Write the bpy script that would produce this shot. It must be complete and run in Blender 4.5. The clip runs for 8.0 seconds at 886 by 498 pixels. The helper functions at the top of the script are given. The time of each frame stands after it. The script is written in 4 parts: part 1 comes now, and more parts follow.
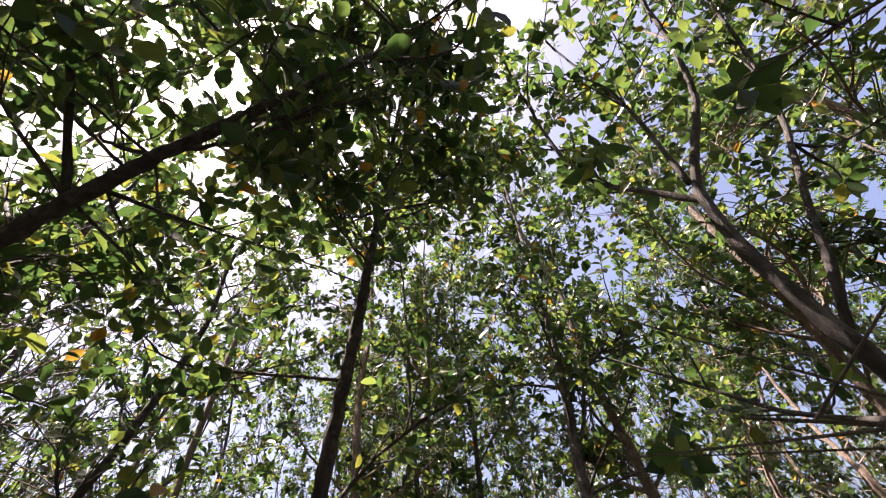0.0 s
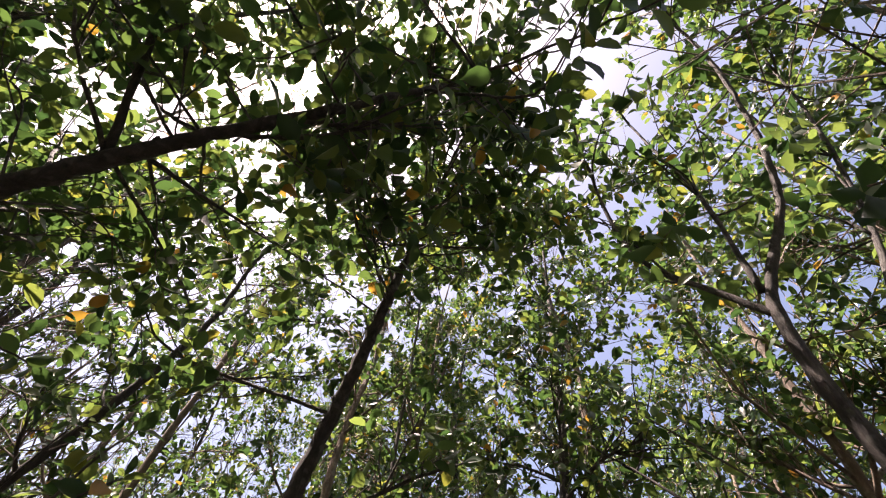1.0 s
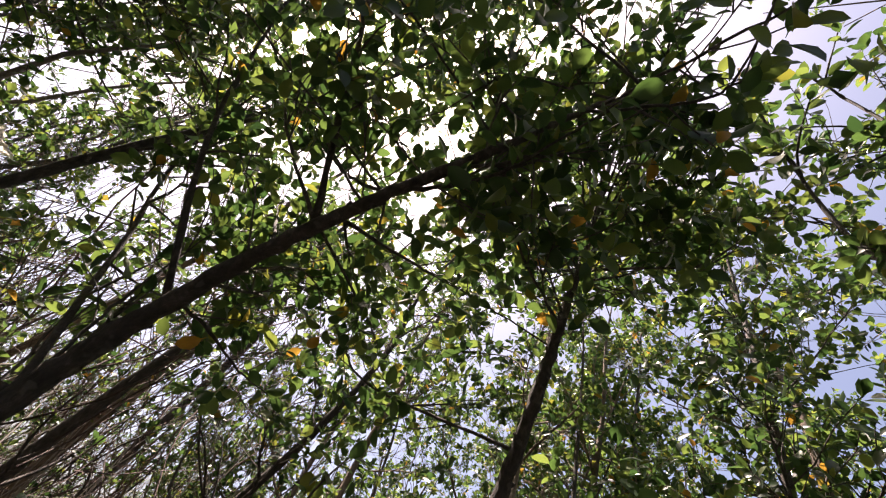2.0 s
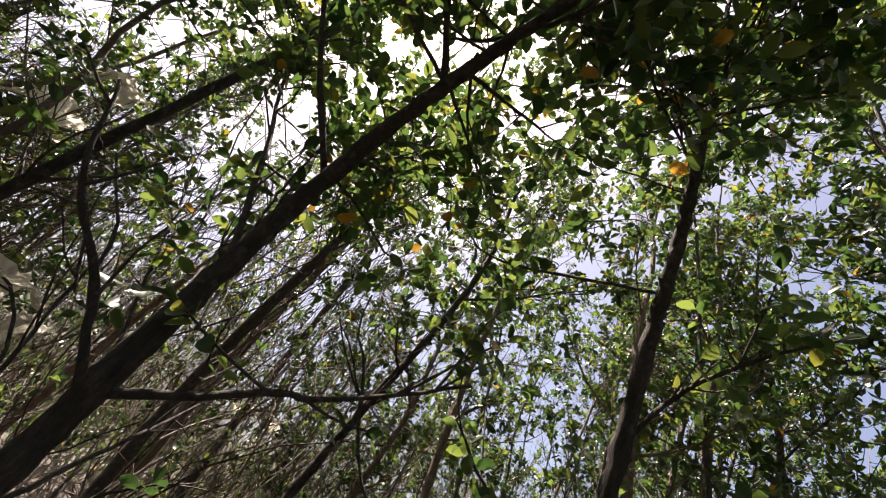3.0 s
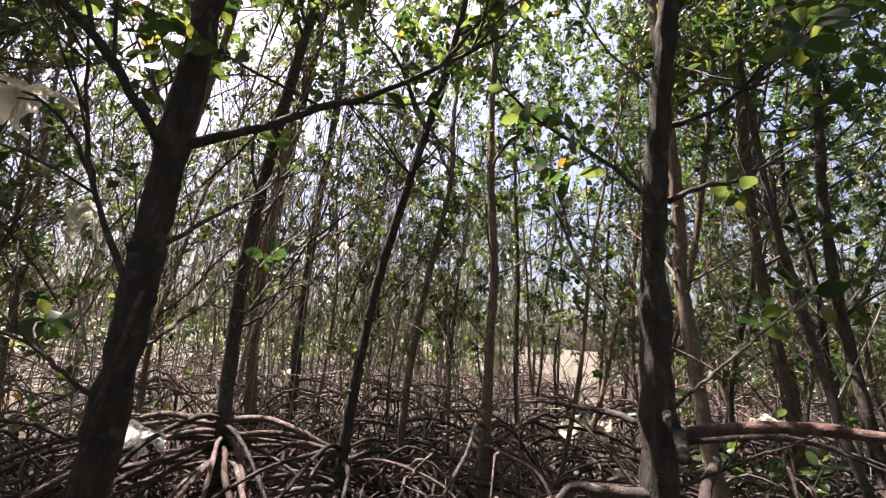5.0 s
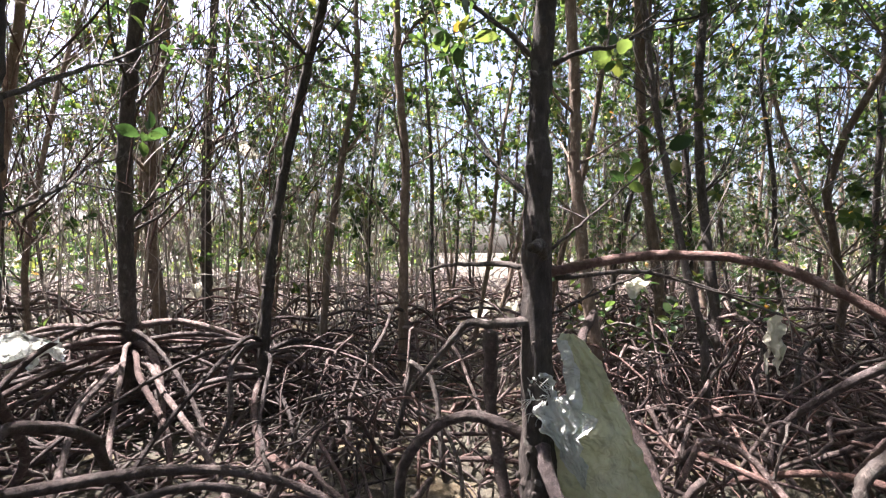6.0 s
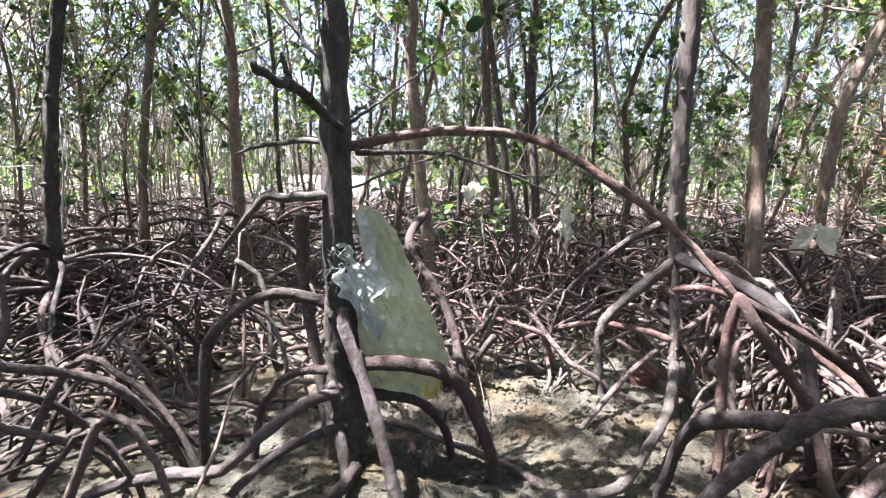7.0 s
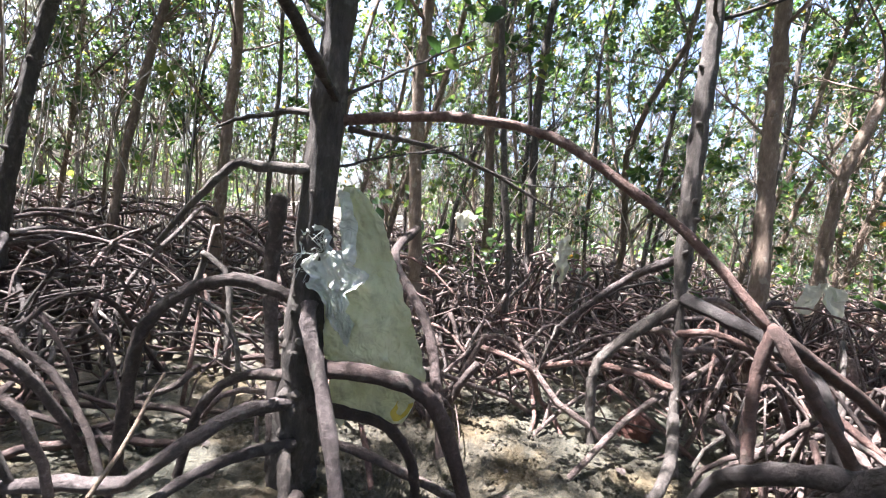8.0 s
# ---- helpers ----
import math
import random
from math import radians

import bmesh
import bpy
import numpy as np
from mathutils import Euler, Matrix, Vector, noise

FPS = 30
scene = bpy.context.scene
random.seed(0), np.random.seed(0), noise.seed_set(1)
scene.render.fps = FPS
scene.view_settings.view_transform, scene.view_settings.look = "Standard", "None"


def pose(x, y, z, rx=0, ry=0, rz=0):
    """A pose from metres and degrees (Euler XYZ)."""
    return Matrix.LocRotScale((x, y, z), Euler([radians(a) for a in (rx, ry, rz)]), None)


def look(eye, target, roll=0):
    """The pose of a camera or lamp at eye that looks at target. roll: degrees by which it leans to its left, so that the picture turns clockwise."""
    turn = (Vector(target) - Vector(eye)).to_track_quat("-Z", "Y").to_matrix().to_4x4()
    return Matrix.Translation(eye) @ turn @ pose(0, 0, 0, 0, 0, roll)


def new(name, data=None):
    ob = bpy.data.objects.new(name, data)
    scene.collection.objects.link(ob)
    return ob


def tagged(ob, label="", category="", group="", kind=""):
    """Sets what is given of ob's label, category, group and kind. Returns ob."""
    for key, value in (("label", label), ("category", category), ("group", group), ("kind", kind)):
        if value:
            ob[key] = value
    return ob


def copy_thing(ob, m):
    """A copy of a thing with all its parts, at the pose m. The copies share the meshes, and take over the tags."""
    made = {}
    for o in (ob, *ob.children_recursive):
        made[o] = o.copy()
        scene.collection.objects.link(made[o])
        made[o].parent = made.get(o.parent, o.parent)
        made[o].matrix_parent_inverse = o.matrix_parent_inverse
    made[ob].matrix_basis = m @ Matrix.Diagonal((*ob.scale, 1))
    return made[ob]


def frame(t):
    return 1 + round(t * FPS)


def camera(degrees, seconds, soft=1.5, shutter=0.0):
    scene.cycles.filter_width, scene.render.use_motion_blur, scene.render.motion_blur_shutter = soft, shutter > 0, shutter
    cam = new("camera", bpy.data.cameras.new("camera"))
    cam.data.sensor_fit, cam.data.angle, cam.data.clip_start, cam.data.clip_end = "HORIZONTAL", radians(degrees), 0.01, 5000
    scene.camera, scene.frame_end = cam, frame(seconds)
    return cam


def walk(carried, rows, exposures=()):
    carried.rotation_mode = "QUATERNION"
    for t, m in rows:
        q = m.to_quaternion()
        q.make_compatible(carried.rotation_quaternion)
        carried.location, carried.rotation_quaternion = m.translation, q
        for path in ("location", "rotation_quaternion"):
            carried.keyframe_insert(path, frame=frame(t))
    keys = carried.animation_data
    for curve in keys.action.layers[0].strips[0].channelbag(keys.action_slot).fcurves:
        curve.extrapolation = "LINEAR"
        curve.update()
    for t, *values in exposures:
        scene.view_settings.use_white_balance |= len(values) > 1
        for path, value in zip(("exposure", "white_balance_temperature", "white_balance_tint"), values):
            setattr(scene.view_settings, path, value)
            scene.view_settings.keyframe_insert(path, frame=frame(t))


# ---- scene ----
# ---- camera ----
cam = camera(92.6, 8.0, soft=1.1)
PATH = [
    (0.0, pose(0.170, -0.399, 1.487, 139.88, 2.99, -26.51)),
    (0.5, pose(0.184, -0.352, 1.518, 140.57, 1.85, -24.12)),
    (1.0, pose(0.183, -0.334, 1.557, 146.56, -7.90, -35.06)),
    (1.5, pose(0.142, -0.327, 1.571, 151.05, -13.36, -31.99)),
    (2.0, pose(0.116, -0.328, 1.570, 145.23, -21.32, -19.21)),
    (2.2, pose(0.114, -0.322, 1.559, 140.31, -23.24, -13.42)),
    (3.3, pose(0.033, -0.128, 1.298, 127.77, -23.58, -4.56)),
    (3.5, pose(0.030, -0.114, 1.268, 124.55, -22.61, -2.67)),
    (4.0, pose(0.027, -0.063, 1.174, 116.92, -15.23, 2.35)),
    (4.2, pose(0.029, -0.047, 1.141, 113.98, -11.17, 4.42)),
    (5.3, pose(0.055, -0.035, 1.009, 97.94, -2.18, 4.73)),
    (5.5, pose(0.065, -0.032, 0.989, 95.39, -0.90, 3.21)),
    (6.0, pose(0.101, -0.060, 0.924, 90.45, -0.27, -4.51)),
    (6.5, pose(0.195, -0.102, 0.849, 83.61, 0.52, -15.47)),
    (7.0, pose(0.275, -0.134, 0.801, 80.33, -1.06, -21.52)),
    (7.5, pose(0.307, -0.100, 0.761, 81.11, -6.01, -23.42)),
    (8.0, pose(0.319, -0.017, 0.675, 86.19, -7.70, -22.62)),
]
walk(cam, PATH, exposures=((0.0, 2.10, 6850, 27), (2.2, 1.82, 7100, 24), (3.5, 1.66, 7050, 20), (4.2, 1.88, 6950, 22), (5.5, 2.47, 6600, 24), (6.5, 3.27, 5960, 19), (7.5, 3.54, 5820, 17), (8.0, 3.46, 5880, 16)))

# ---- daylight ----
SUN_AZ, SUN_EL = 61.0, 66.0            # degrees left of +y, and above the horizon
world = bpy.data.worlds.new("daylight")
scene.world = world
world.use_nodes = True
wn = world.node_tree
sky = wn.nodes.new("ShaderNodeTexSky")
sky.sky_type, sky.sun_disc = "NISHITA", False
sky.sun_elevation, sky.sun_rotation = radians(SUN_EL), radians(-SUN_AZ)
sky.air_density, sky.dust_density, sky.ozone_density = 1.0, 5.0, 1.5
wn.links.new(sky.outputs[0], wn.nodes["Background"].inputs[0])
wn.nodes["Background"].inputs[1].default_value = 0.076
sun_data = bpy.data.lights.new("sun", "SUN")
sun_data.energy, sun_data.angle, sun_data.color = 5.0, radians(0.53), (1.0, 0.93, 0.83)
sun = new("sun", sun_data)
sun.matrix_world = look((-8 * math.sin(radians(SUN_AZ)), 8 * math.cos(radians(SUN_AZ)), 8 * math.tan(radians(SUN_EL))), (0, 0, 0))


# ---- materials ----
def material(name):
    m = bpy.data.materials.new(name)
    m.use_nodes = True
    nt = m.node_tree
    return m, nt, nt.nodes["Principled BSDF"], nt.nodes["Material Output"]


def ramp(nt, fac, stops):
    r = nt.nodes.new("ShaderNodeValToRGB")
    el = r.color_ramp.elements
    while len(el) < len(stops):
        el.new(0.5)
    for e, (p, c) in zip(el, stops):
        e.position, e.color = p, (*c, 1)
    nt.links.new(fac, r.inputs[0])
    return r.outputs[0]


def noise_fac(nt, scale, detail=4.0, rough=0.6, stretch=None, coords="Object"):
    tc = nt.nodes.new("ShaderNodeTexCoord")
    n = nt.nodes.new("ShaderNodeTexNoise")
    n.inputs["Scale"].default_value, n.inputs["Detail"].default_value, n.inputs["Roughness"].default_value = scale, detail, rough
    src = tc.outputs[coords]
    if stretch:
        mp = nt.nodes.new("ShaderNodeMapping")
        mp.inputs["Scale"].default_value = stretch
        nt.links.new(src, mp.inputs[0])
        src = mp.outputs[0]
    nt.links.new(src, n.inputs["Vector"])
    return n.outputs[0]


def mix_col(nt, fac, a, b, blend="MIX"):
    m = nt.nodes.new("ShaderNodeMix")
    m.data_type, m.blend_type = "RGBA", blend
    for sock, v in ((m.inputs[0], fac), (m.inputs[6], a), (m.inputs[7], b)):
        if isinstance(v, (int, float)):
            sock.default_value = v
        elif isinstance(v, tuple):
            sock.default_value = (*v, 1)
        else:
            nt.links.new(v, sock)
    return m.outputs[2]


def bump(nt, bsdf, fac, strength, dist):
    b = nt.nodes.new("ShaderNodeBump")
    b.inputs["Strength"].default_value, b.inputs["Distance"].default_value = strength, dist
    nt.links.new(fac, b.inputs["Height"])
    nt.links.new(b.outputs[0], bsdf.inputs["Normal"])


def bark_material(name, dark, mid, pale, lichen=0.15, rough=0.85, along=0.35, islands=False):
    """Bark with fine grain along the stem, blotches and pale lichen spots; each object differs a little."""
    m, nt, bs, _ = material(name)
    grain = noise_fac(nt, 55.0, 6.0, 0.75, (1, 1, along))
    blot = noise_fac(nt, 14.0, 4.0, 0.65)
    col = ramp(nt, grain, ((0.3, dark), (0.55, mid), (0.75, pale)))
    col = mix_col(nt, ramp(nt, blot, ((0.4, (0, 0, 0)), (0.65, (1, 1, 1)))), col, mix_col(nt, 0.5, col, dark))
    spots = ramp(nt, noise_fac(nt, 26.0, 2.0, 0.5), ((0.62, (0, 0, 0)), (0.68, (1, 1, 1))))
    sp = nt.nodes.new("ShaderNodeMath")
    sp.operation = "MULTIPLY"
    sp.inputs[1].default_value = lichen
    nt.links.new(spots, sp.inputs[0])
    col = mix_col(nt, sp.outputs[0], col, (0.42, 0.42, 0.36))
    oi = nt.nodes.new("ShaderNodeObjectInfo")
    hs = nt.nodes.new("ShaderNodeHueSaturation")
    mr = nt.nodes.new("ShaderNodeMapRange")
    mr.inputs[3].default_value, mr.inputs[4].default_value = 0.7, 1.35
    if islands:
        mr.inputs[3].default_value, mr.inputs[4].default_value = 0.35, 1.5
    own = oi.outputs["Random"]
    if islands:
        both, part_of = nt.nodes.new("ShaderNodeMath"), nt.nodes.new("ShaderNodeMath")
        both.operation, part_of.operation = "ADD", "FRACT"
        nt.links.new(own, both.inputs[0])
        nt.links.new(nt.nodes.new("ShaderNodeNewGeometry").outputs["Random Per Island"], both.inputs[1])
        nt.links.new(both.outputs[0], part_of.inputs[0])
        own = part_of.outputs[0]
    nt.links.new(own, mr.inputs[0])
    nt.links.new(mr.outputs[0], hs.inputs["Value"])
    nt.links.new(col, hs.inputs["Color"])
    nt.links.new(hs.outputs[0], bs.inputs["Base Color"])
    bs.inputs["Roughness"].default_value = rough
    bump(nt, bs, grain, 1.0, 0.014)
    return m


BARK = bark_material("grey_brown_bark", (0.030, 0.025, 0.023), (0.092, 0.077, 0.068), (0.20, 0.172, 0.15))
BARK_PALE = bark_material("pale_brown_bark", (0.090, 0.064, 0.048), (0.215, 0.160, 0.122), (0.39, 0.315, 0.25), 0.3)
ROOT = bark_material("root_bark", (0.034, 0.024, 0.022), (0.152, 0.110, 0.100), (0.38, 0.315, 0.285), 0.18, 0.75, 1.0, True)
ROOT_GREY = bark_material("grey_mauve_root_bark", (0.030, 0.023, 0.023), (0.100, 0.079, 0.076), (0.23, 0.195, 0.185), 0.15, 0.8, 1.0, True)
ROOT_RED = bark_material("reddish_root_bark", (0.045, 0.025, 0.022), (0.145, 0.084, 0.070), (0.28, 0.19, 0.162), 0.12, 0.75, 1.0, True)
ROOT_MAROON = bark_material("dark_maroon_root_bark", (0.026, 0.016, 0.015), (0.072, 0.046, 0.041), (0.17, 0.122, 0.108), 0.1, 0.75, 1.0, True)
DEAD = bark_material("dead_wood", (0.17, 0.153, 0.136), (0.33, 0.30, 0.265), (0.50, 0.46, 0.405), 0.05)


def leaf_material(name, singles=False):
    """Leathery leaf: gloss above, light shining through; each leaf its own green, a few turning yellow."""
    m, nt, bs, out = material(name)
    if singles:
        rnd = nt.nodes.new("ShaderNodeObjectInfo").outputs["Random"]
    else:
        rnd = nt.nodes.new("ShaderNodeNewGeometry").outputs["Random Per Island"]
    col = ramp(nt, rnd, ((0.0, (0.018, 0.040, 0.020)), (0.5, (0.031, 0.063, 0.026)), (0.9, (0.052, 0.088, 0.032)),
                         (0.986, (0.10, 0.12, 0.03)), (0.992, (0.50, 0.24, 0.03))))
    thru = ramp(nt, rnd, ((0.0, (0.040, 0.095, 0.024)), (0.5, (0.105, 0.195, 0.042)), (0.9, (0.24, 0.325, 0.065)),
                          (0.986, (0.34, 0.34, 0.05)), (0.992, (0.48, 0.27, 0.04))))
    mot = noise_fac(nt, 35.0, 3.0)
    col = mix_col(nt, 0.35, col, ramp(nt, mot, ((0.35, (0.4, 0.4, 0.4)), (0.7, (1.4, 1.4, 1.3)))), "MULTIPLY")
    nt.links.new(col, bs.inputs["Base Color"])
    bs.inputs["Roughness"].default_value = 0.33
    tr = nt.nodes.new("ShaderNodeBsdfTranslucent")
    nt.links.new(thru, tr.inputs[0])
    mx = nt.nodes.new("ShaderNodeMixShader")
    mx.inputs[0].default_value = 0.40
    nt.links.new(bs.outputs[0], mx.inputs[1])
    nt.links.new(tr.outputs[0], mx.inputs[2])
    nt.links.new(mx.outputs[0], out.inputs[0])
    return m


LEAF = leaf_material("leaf_green")
LEAF_ONE = leaf_material("leaf_green_single", True)


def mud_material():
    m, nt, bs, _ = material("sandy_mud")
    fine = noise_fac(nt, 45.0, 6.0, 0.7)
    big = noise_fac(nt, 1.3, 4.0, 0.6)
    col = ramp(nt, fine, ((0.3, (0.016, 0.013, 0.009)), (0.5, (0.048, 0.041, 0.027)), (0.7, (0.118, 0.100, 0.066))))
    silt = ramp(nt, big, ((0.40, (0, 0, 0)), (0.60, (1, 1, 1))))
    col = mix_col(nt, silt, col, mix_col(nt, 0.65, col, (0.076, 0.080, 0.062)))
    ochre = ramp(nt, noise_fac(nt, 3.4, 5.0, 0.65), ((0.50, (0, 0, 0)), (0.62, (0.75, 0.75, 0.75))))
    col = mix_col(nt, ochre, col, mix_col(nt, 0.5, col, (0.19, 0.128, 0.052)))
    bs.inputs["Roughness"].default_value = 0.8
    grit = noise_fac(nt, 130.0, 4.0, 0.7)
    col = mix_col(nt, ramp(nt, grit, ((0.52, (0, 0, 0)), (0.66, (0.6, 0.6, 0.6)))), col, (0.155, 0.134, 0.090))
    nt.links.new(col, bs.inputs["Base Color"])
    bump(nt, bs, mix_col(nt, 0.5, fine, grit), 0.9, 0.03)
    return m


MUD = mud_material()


def plastic_material(name, base, thru, share=0.45, creased=False, stained=False):
    m, nt, bs, out = material(name)
    blot = noise_fac(nt, 18.0, 5.0, 0.65)
    fine = noise_fac(nt, 120.0, 3.0, 0.6)
    dirt = tuple(0.62 * c for c in base)
    col = ramp(nt, blot, ((0.35, dirt), (0.5, base), (0.7, tuple(min(0.85, 1.15 * c) for c in base))))
    if stained:
        stain = ramp(nt, noise_fac(nt, 7.0, 3.0, 0.55), ((0.42, (0, 0, 0)), (0.62, (1, 1, 1))))
        col = mix_col(nt, stain, col, mix_col(nt, 0.5, col, (0.62, 0.62, 0.38)))
    nt.links.new(col, bs.inputs["Base Color"])
    bs.inputs["Roughness"].default_value = 0.45
    if creased:
        vor = nt.nodes.new("ShaderNodeTexVoronoi")
        vor.feature = "DISTANCE_TO_EDGE"
        vor.inputs["Scale"].default_value = 32.0
        tc = nt.nodes.new("ShaderNodeTexCoord")
        warp = mix_col(nt, 0.25, tc.outputs["Object"], noise_fac(nt, 8.0, 3.0))
        nt.links.new(warp, vor.inputs["Vector"])
        bump(nt, bs, vor.outputs["Distance"], 0.9, 0.03)
        bs.inputs["Roughness"].default_value = 0.72
    else:
        bump(nt, bs, fine, 0.35, 0.004)
    tr = nt.nodes.new("ShaderNodeBsdfTranslucent")
    tr.inputs[0].default_value = (*thru, 1)
    if stained:
        nt.links.new(mix_col(nt, stain, ramp(nt, blot, ((0.3, tuple(0.7 * c for c in thru)), (0.6, thru))), (0.68, 0.68, 0.42)), tr.inputs[0])
    mx = nt.nodes.new("ShaderNodeMixShader")
    mx.inputs[0].default_value = share
    nt.links.new(bs.outputs[0], mx.inputs[1])
    nt.links.new(tr.outputs[0], mx.inputs[2])
    nt.links.new(mx.outputs[0], out.inputs[0])
    return m


BAG = plastic_material("pale_green_plastic", (0.84, 0.86, 0.71), (0.90, 0.92, 0.68), 0.56, True, True)
BAG_WHITE = plastic_material("white_plastic", (0.83, 0.86, 0.84), (0.8, 0.84, 0.78), 0.35, True)
BAG_YELLOW = plastic_material("yellow_plastic", (0.62, 0.50, 0.10), (0.7, 0.55, 0.1), 0.4)
FILM_CREAM = plastic_material("cream_plastic_film", (0.80, 0.75, 0.64), (0.88, 0.83, 0.70), 0.7)
FILM = plastic_material("dirty_plastic_film", (0.66, 0.64, 0.55), (0.72, 0.70, 0.58), 0.5)
CLAY = bark_material("red_clay", (0.050, 0.020, 0.015), (0.095, 0.036, 0.026), (0.14, 0.066, 0.050), 0.1, 0.9)


# ---- mesh tools ----
def mesh_of(name, chunks, mat):
    """One mesh out of (vertices, faces) chunks; faces are arrays of 3 or 4 columns."""
    vs, loops, starts, total, base, lcount = [], [], [], [], 0, 0
    for v, *fs in chunks:
        for f in fs:
            f = np.asarray(f, np.int32)
            if not len(f):
                continue
            k = f.shape[1]
            loops.append((f + base).ravel())
            starts.append(lcount + np.arange(len(f)) * k)
            total.append(np.full(len(f), k))
            lcount += f.size
        vs.append(v)
        base += len(v)
    v = np.concatenate(vs).astype(np.float32)
    me = bpy.data.meshes.new(name)
    me.vertices.add(len(v))
    me.vertices.foreach_set("co", v.ravel())
    lo = np.concatenate(loops).astype(np.int32)
    st = np.concatenate(starts).astype(np.int32)
    me.loops.add(len(lo))
    me.loops.foreach_set("vertex_index", lo)
    me.polygons.add(len(st))
    me.polygons.foreach_set("loop_start", st)
    me.update(calc_edges=True)
    me.validate()
    me.polygons.foreach_set("use_smooth", np.ones(len(me.polygons), bool))
    me.materials.append(mat)
    return me


def part(name, chunks, mat, parent=None, label="", kind=""):
    ob = new(name, mesh_of(name, chunks, mat))
    ob.parent = parent
    return tagged(ob, label, kind=kind)


def spline(pts, n):
    """n points on a smooth curve through pts."""
    p = np.asarray(pts, float)
    p = np.vstack([2 * p[0] - p[1], p, 2 * p[-1] - p[-2]])
    u = np.linspace(0, len(p) - 3 - 1e-6, n)
    i = u.astype(int)
    t = (u - i)[:, None]
    a, b, c, d = p[i], p[i + 1], p[i + 2], p[i + 3]
    return 0.5 * (2 * b + (c - a) * t + (2 * a - 5 * b + 4 * c - d) * t**2 + (3 * b - a - 3 * c + d) * t**3)


def tube(pts, radii, sides=8, n=12, rough=0.08, rng=None, wobble=0.0, caps=True):
    """A rough round stem along pts with closed, rounded ends."""
    c = spline(pts, n) if n else np.asarray(pts, float)
    n = len(c)
    rng = rng or np.random.default_rng(1)
    if wobble:
        w = rng.normal(0, wobble, (n, 3))
        w[0] = 0
        c = c + w
    r = np.interp(np.linspace(0, 1, n), np.linspace(0, 1, len(radii)), radii)
    tan = np.gradient(c, axis=0)
    tan /= np.linalg.norm(tan, axis=1)[:, None] + 1e-12
    ref = np.array([0.3, 0.2, 1.0]) if abs(tan[0][2]) < 0.8 else np.array([1.0, 0.25, 0.1])
    a = np.cross(tan, ref)
    a /= np.linalg.norm(a, axis=1)[:, None] + 1e-12
    b = np.cross(tan, a)
    ang = np.linspace(0, 2 * np.pi, sides, endpoint=False)
    rr = r[:, None] * (1 + rng.normal(0, rough, (n, sides)) + rng.normal(0, rough, (n, 1)))
    v = c[:, None] + rr[..., None] * (np.cos(ang)[None, :, None] * a[:, None] + np.sin(ang)[None, :, None] * b[:, None])
    v = v.reshape(-1, 3)
    i, j = np.meshgrid(np.arange(n - 1), np.arange(sides), indexing="ij")
    q = np.stack([i * sides + j, i * sides + (j + 1) % sides, (i + 1) * sides + (j + 1) % sides, (i + 1) * sides + j], -1).reshape(-1, 4)
    if not caps:
        return v, q, np.zeros((0, 3), int)
    k = np.arange(sides)
    v = np.vstack([v, c[0] - tan[0] * r[0] * 0.5, c[-1] + tan[-1] * r[-1] * 0.6])
    t0 = np.stack([(k + 1) % sides, k, np.full(sides, n * sides)], 1)
    t1 = np.stack([(n - 1) * sides + k, (n - 1) * sides + (k + 1) % sides, np.full(sides, n * sides + 1)], 1)
    return v, q, np.vstack([t0, t1])


def leaf_shape(fine):
    """Vertices and triangles of one leaf of length 1 along x, folded along its midrib and curved down."""
    if fine:
        xs, ws = np.array([0.0, 0.15, 0.32, 0.58, 0.84, 1.0]), np.array([0.012, 0.020, 0.19, 0.275, 0.19, 0.0])
    else:
        xs, ws = np.array([0.0, 0.36, 0.74, 1.0]), np.array([0.01, 0.26, 0.25, 0.0])
    v, f = [], []
    for x, w in zip(xs, ws):
        z = -0.16 * x * x
        v += [(x, w, z + 0.35 * w), (x, 0, z), (x, -w, z + 0.35 * w)]
    for i in range(len(xs) - 1):
        a, b = 3 * i, 3 * i + 3
        if i == len(xs) - 2:
            f += [(a, a + 1, b + 1), (a + 1, a + 2, b + 1)]
        elif i == 0 and not fine:
            f += [(a + 1, b + 1, b), (a + 1, b + 2, b + 1)]
        else:
            f += [(a, a + 1, b + 1), (a, b + 1, b), (a + 1, a + 2, b + 2), (a + 1, b + 2, b + 1)]
    v, f = np.array(v), np.array(f)
    used = np.unique(f)
    new_id = np.zeros(len(v), int)
    new_id[used] = np.arange(len(used))
    return v[used], new_id[f]


LEAF_FINE, LEAF_PLAIN = leaf_shape(True), leaf_shape(False)
LEAF_FAR = (np.array([(0, 0, 0), (0.55, 0.34, 0.06), (1, 0, -0.16), (0.55, -0.34, 0.06)]), np.array([(0, 2, 1), (0, 3, 2)]))


def unit(v):
    return v / (np.linalg.norm(v, axis=-1, keepdims=True) + 1e-9)


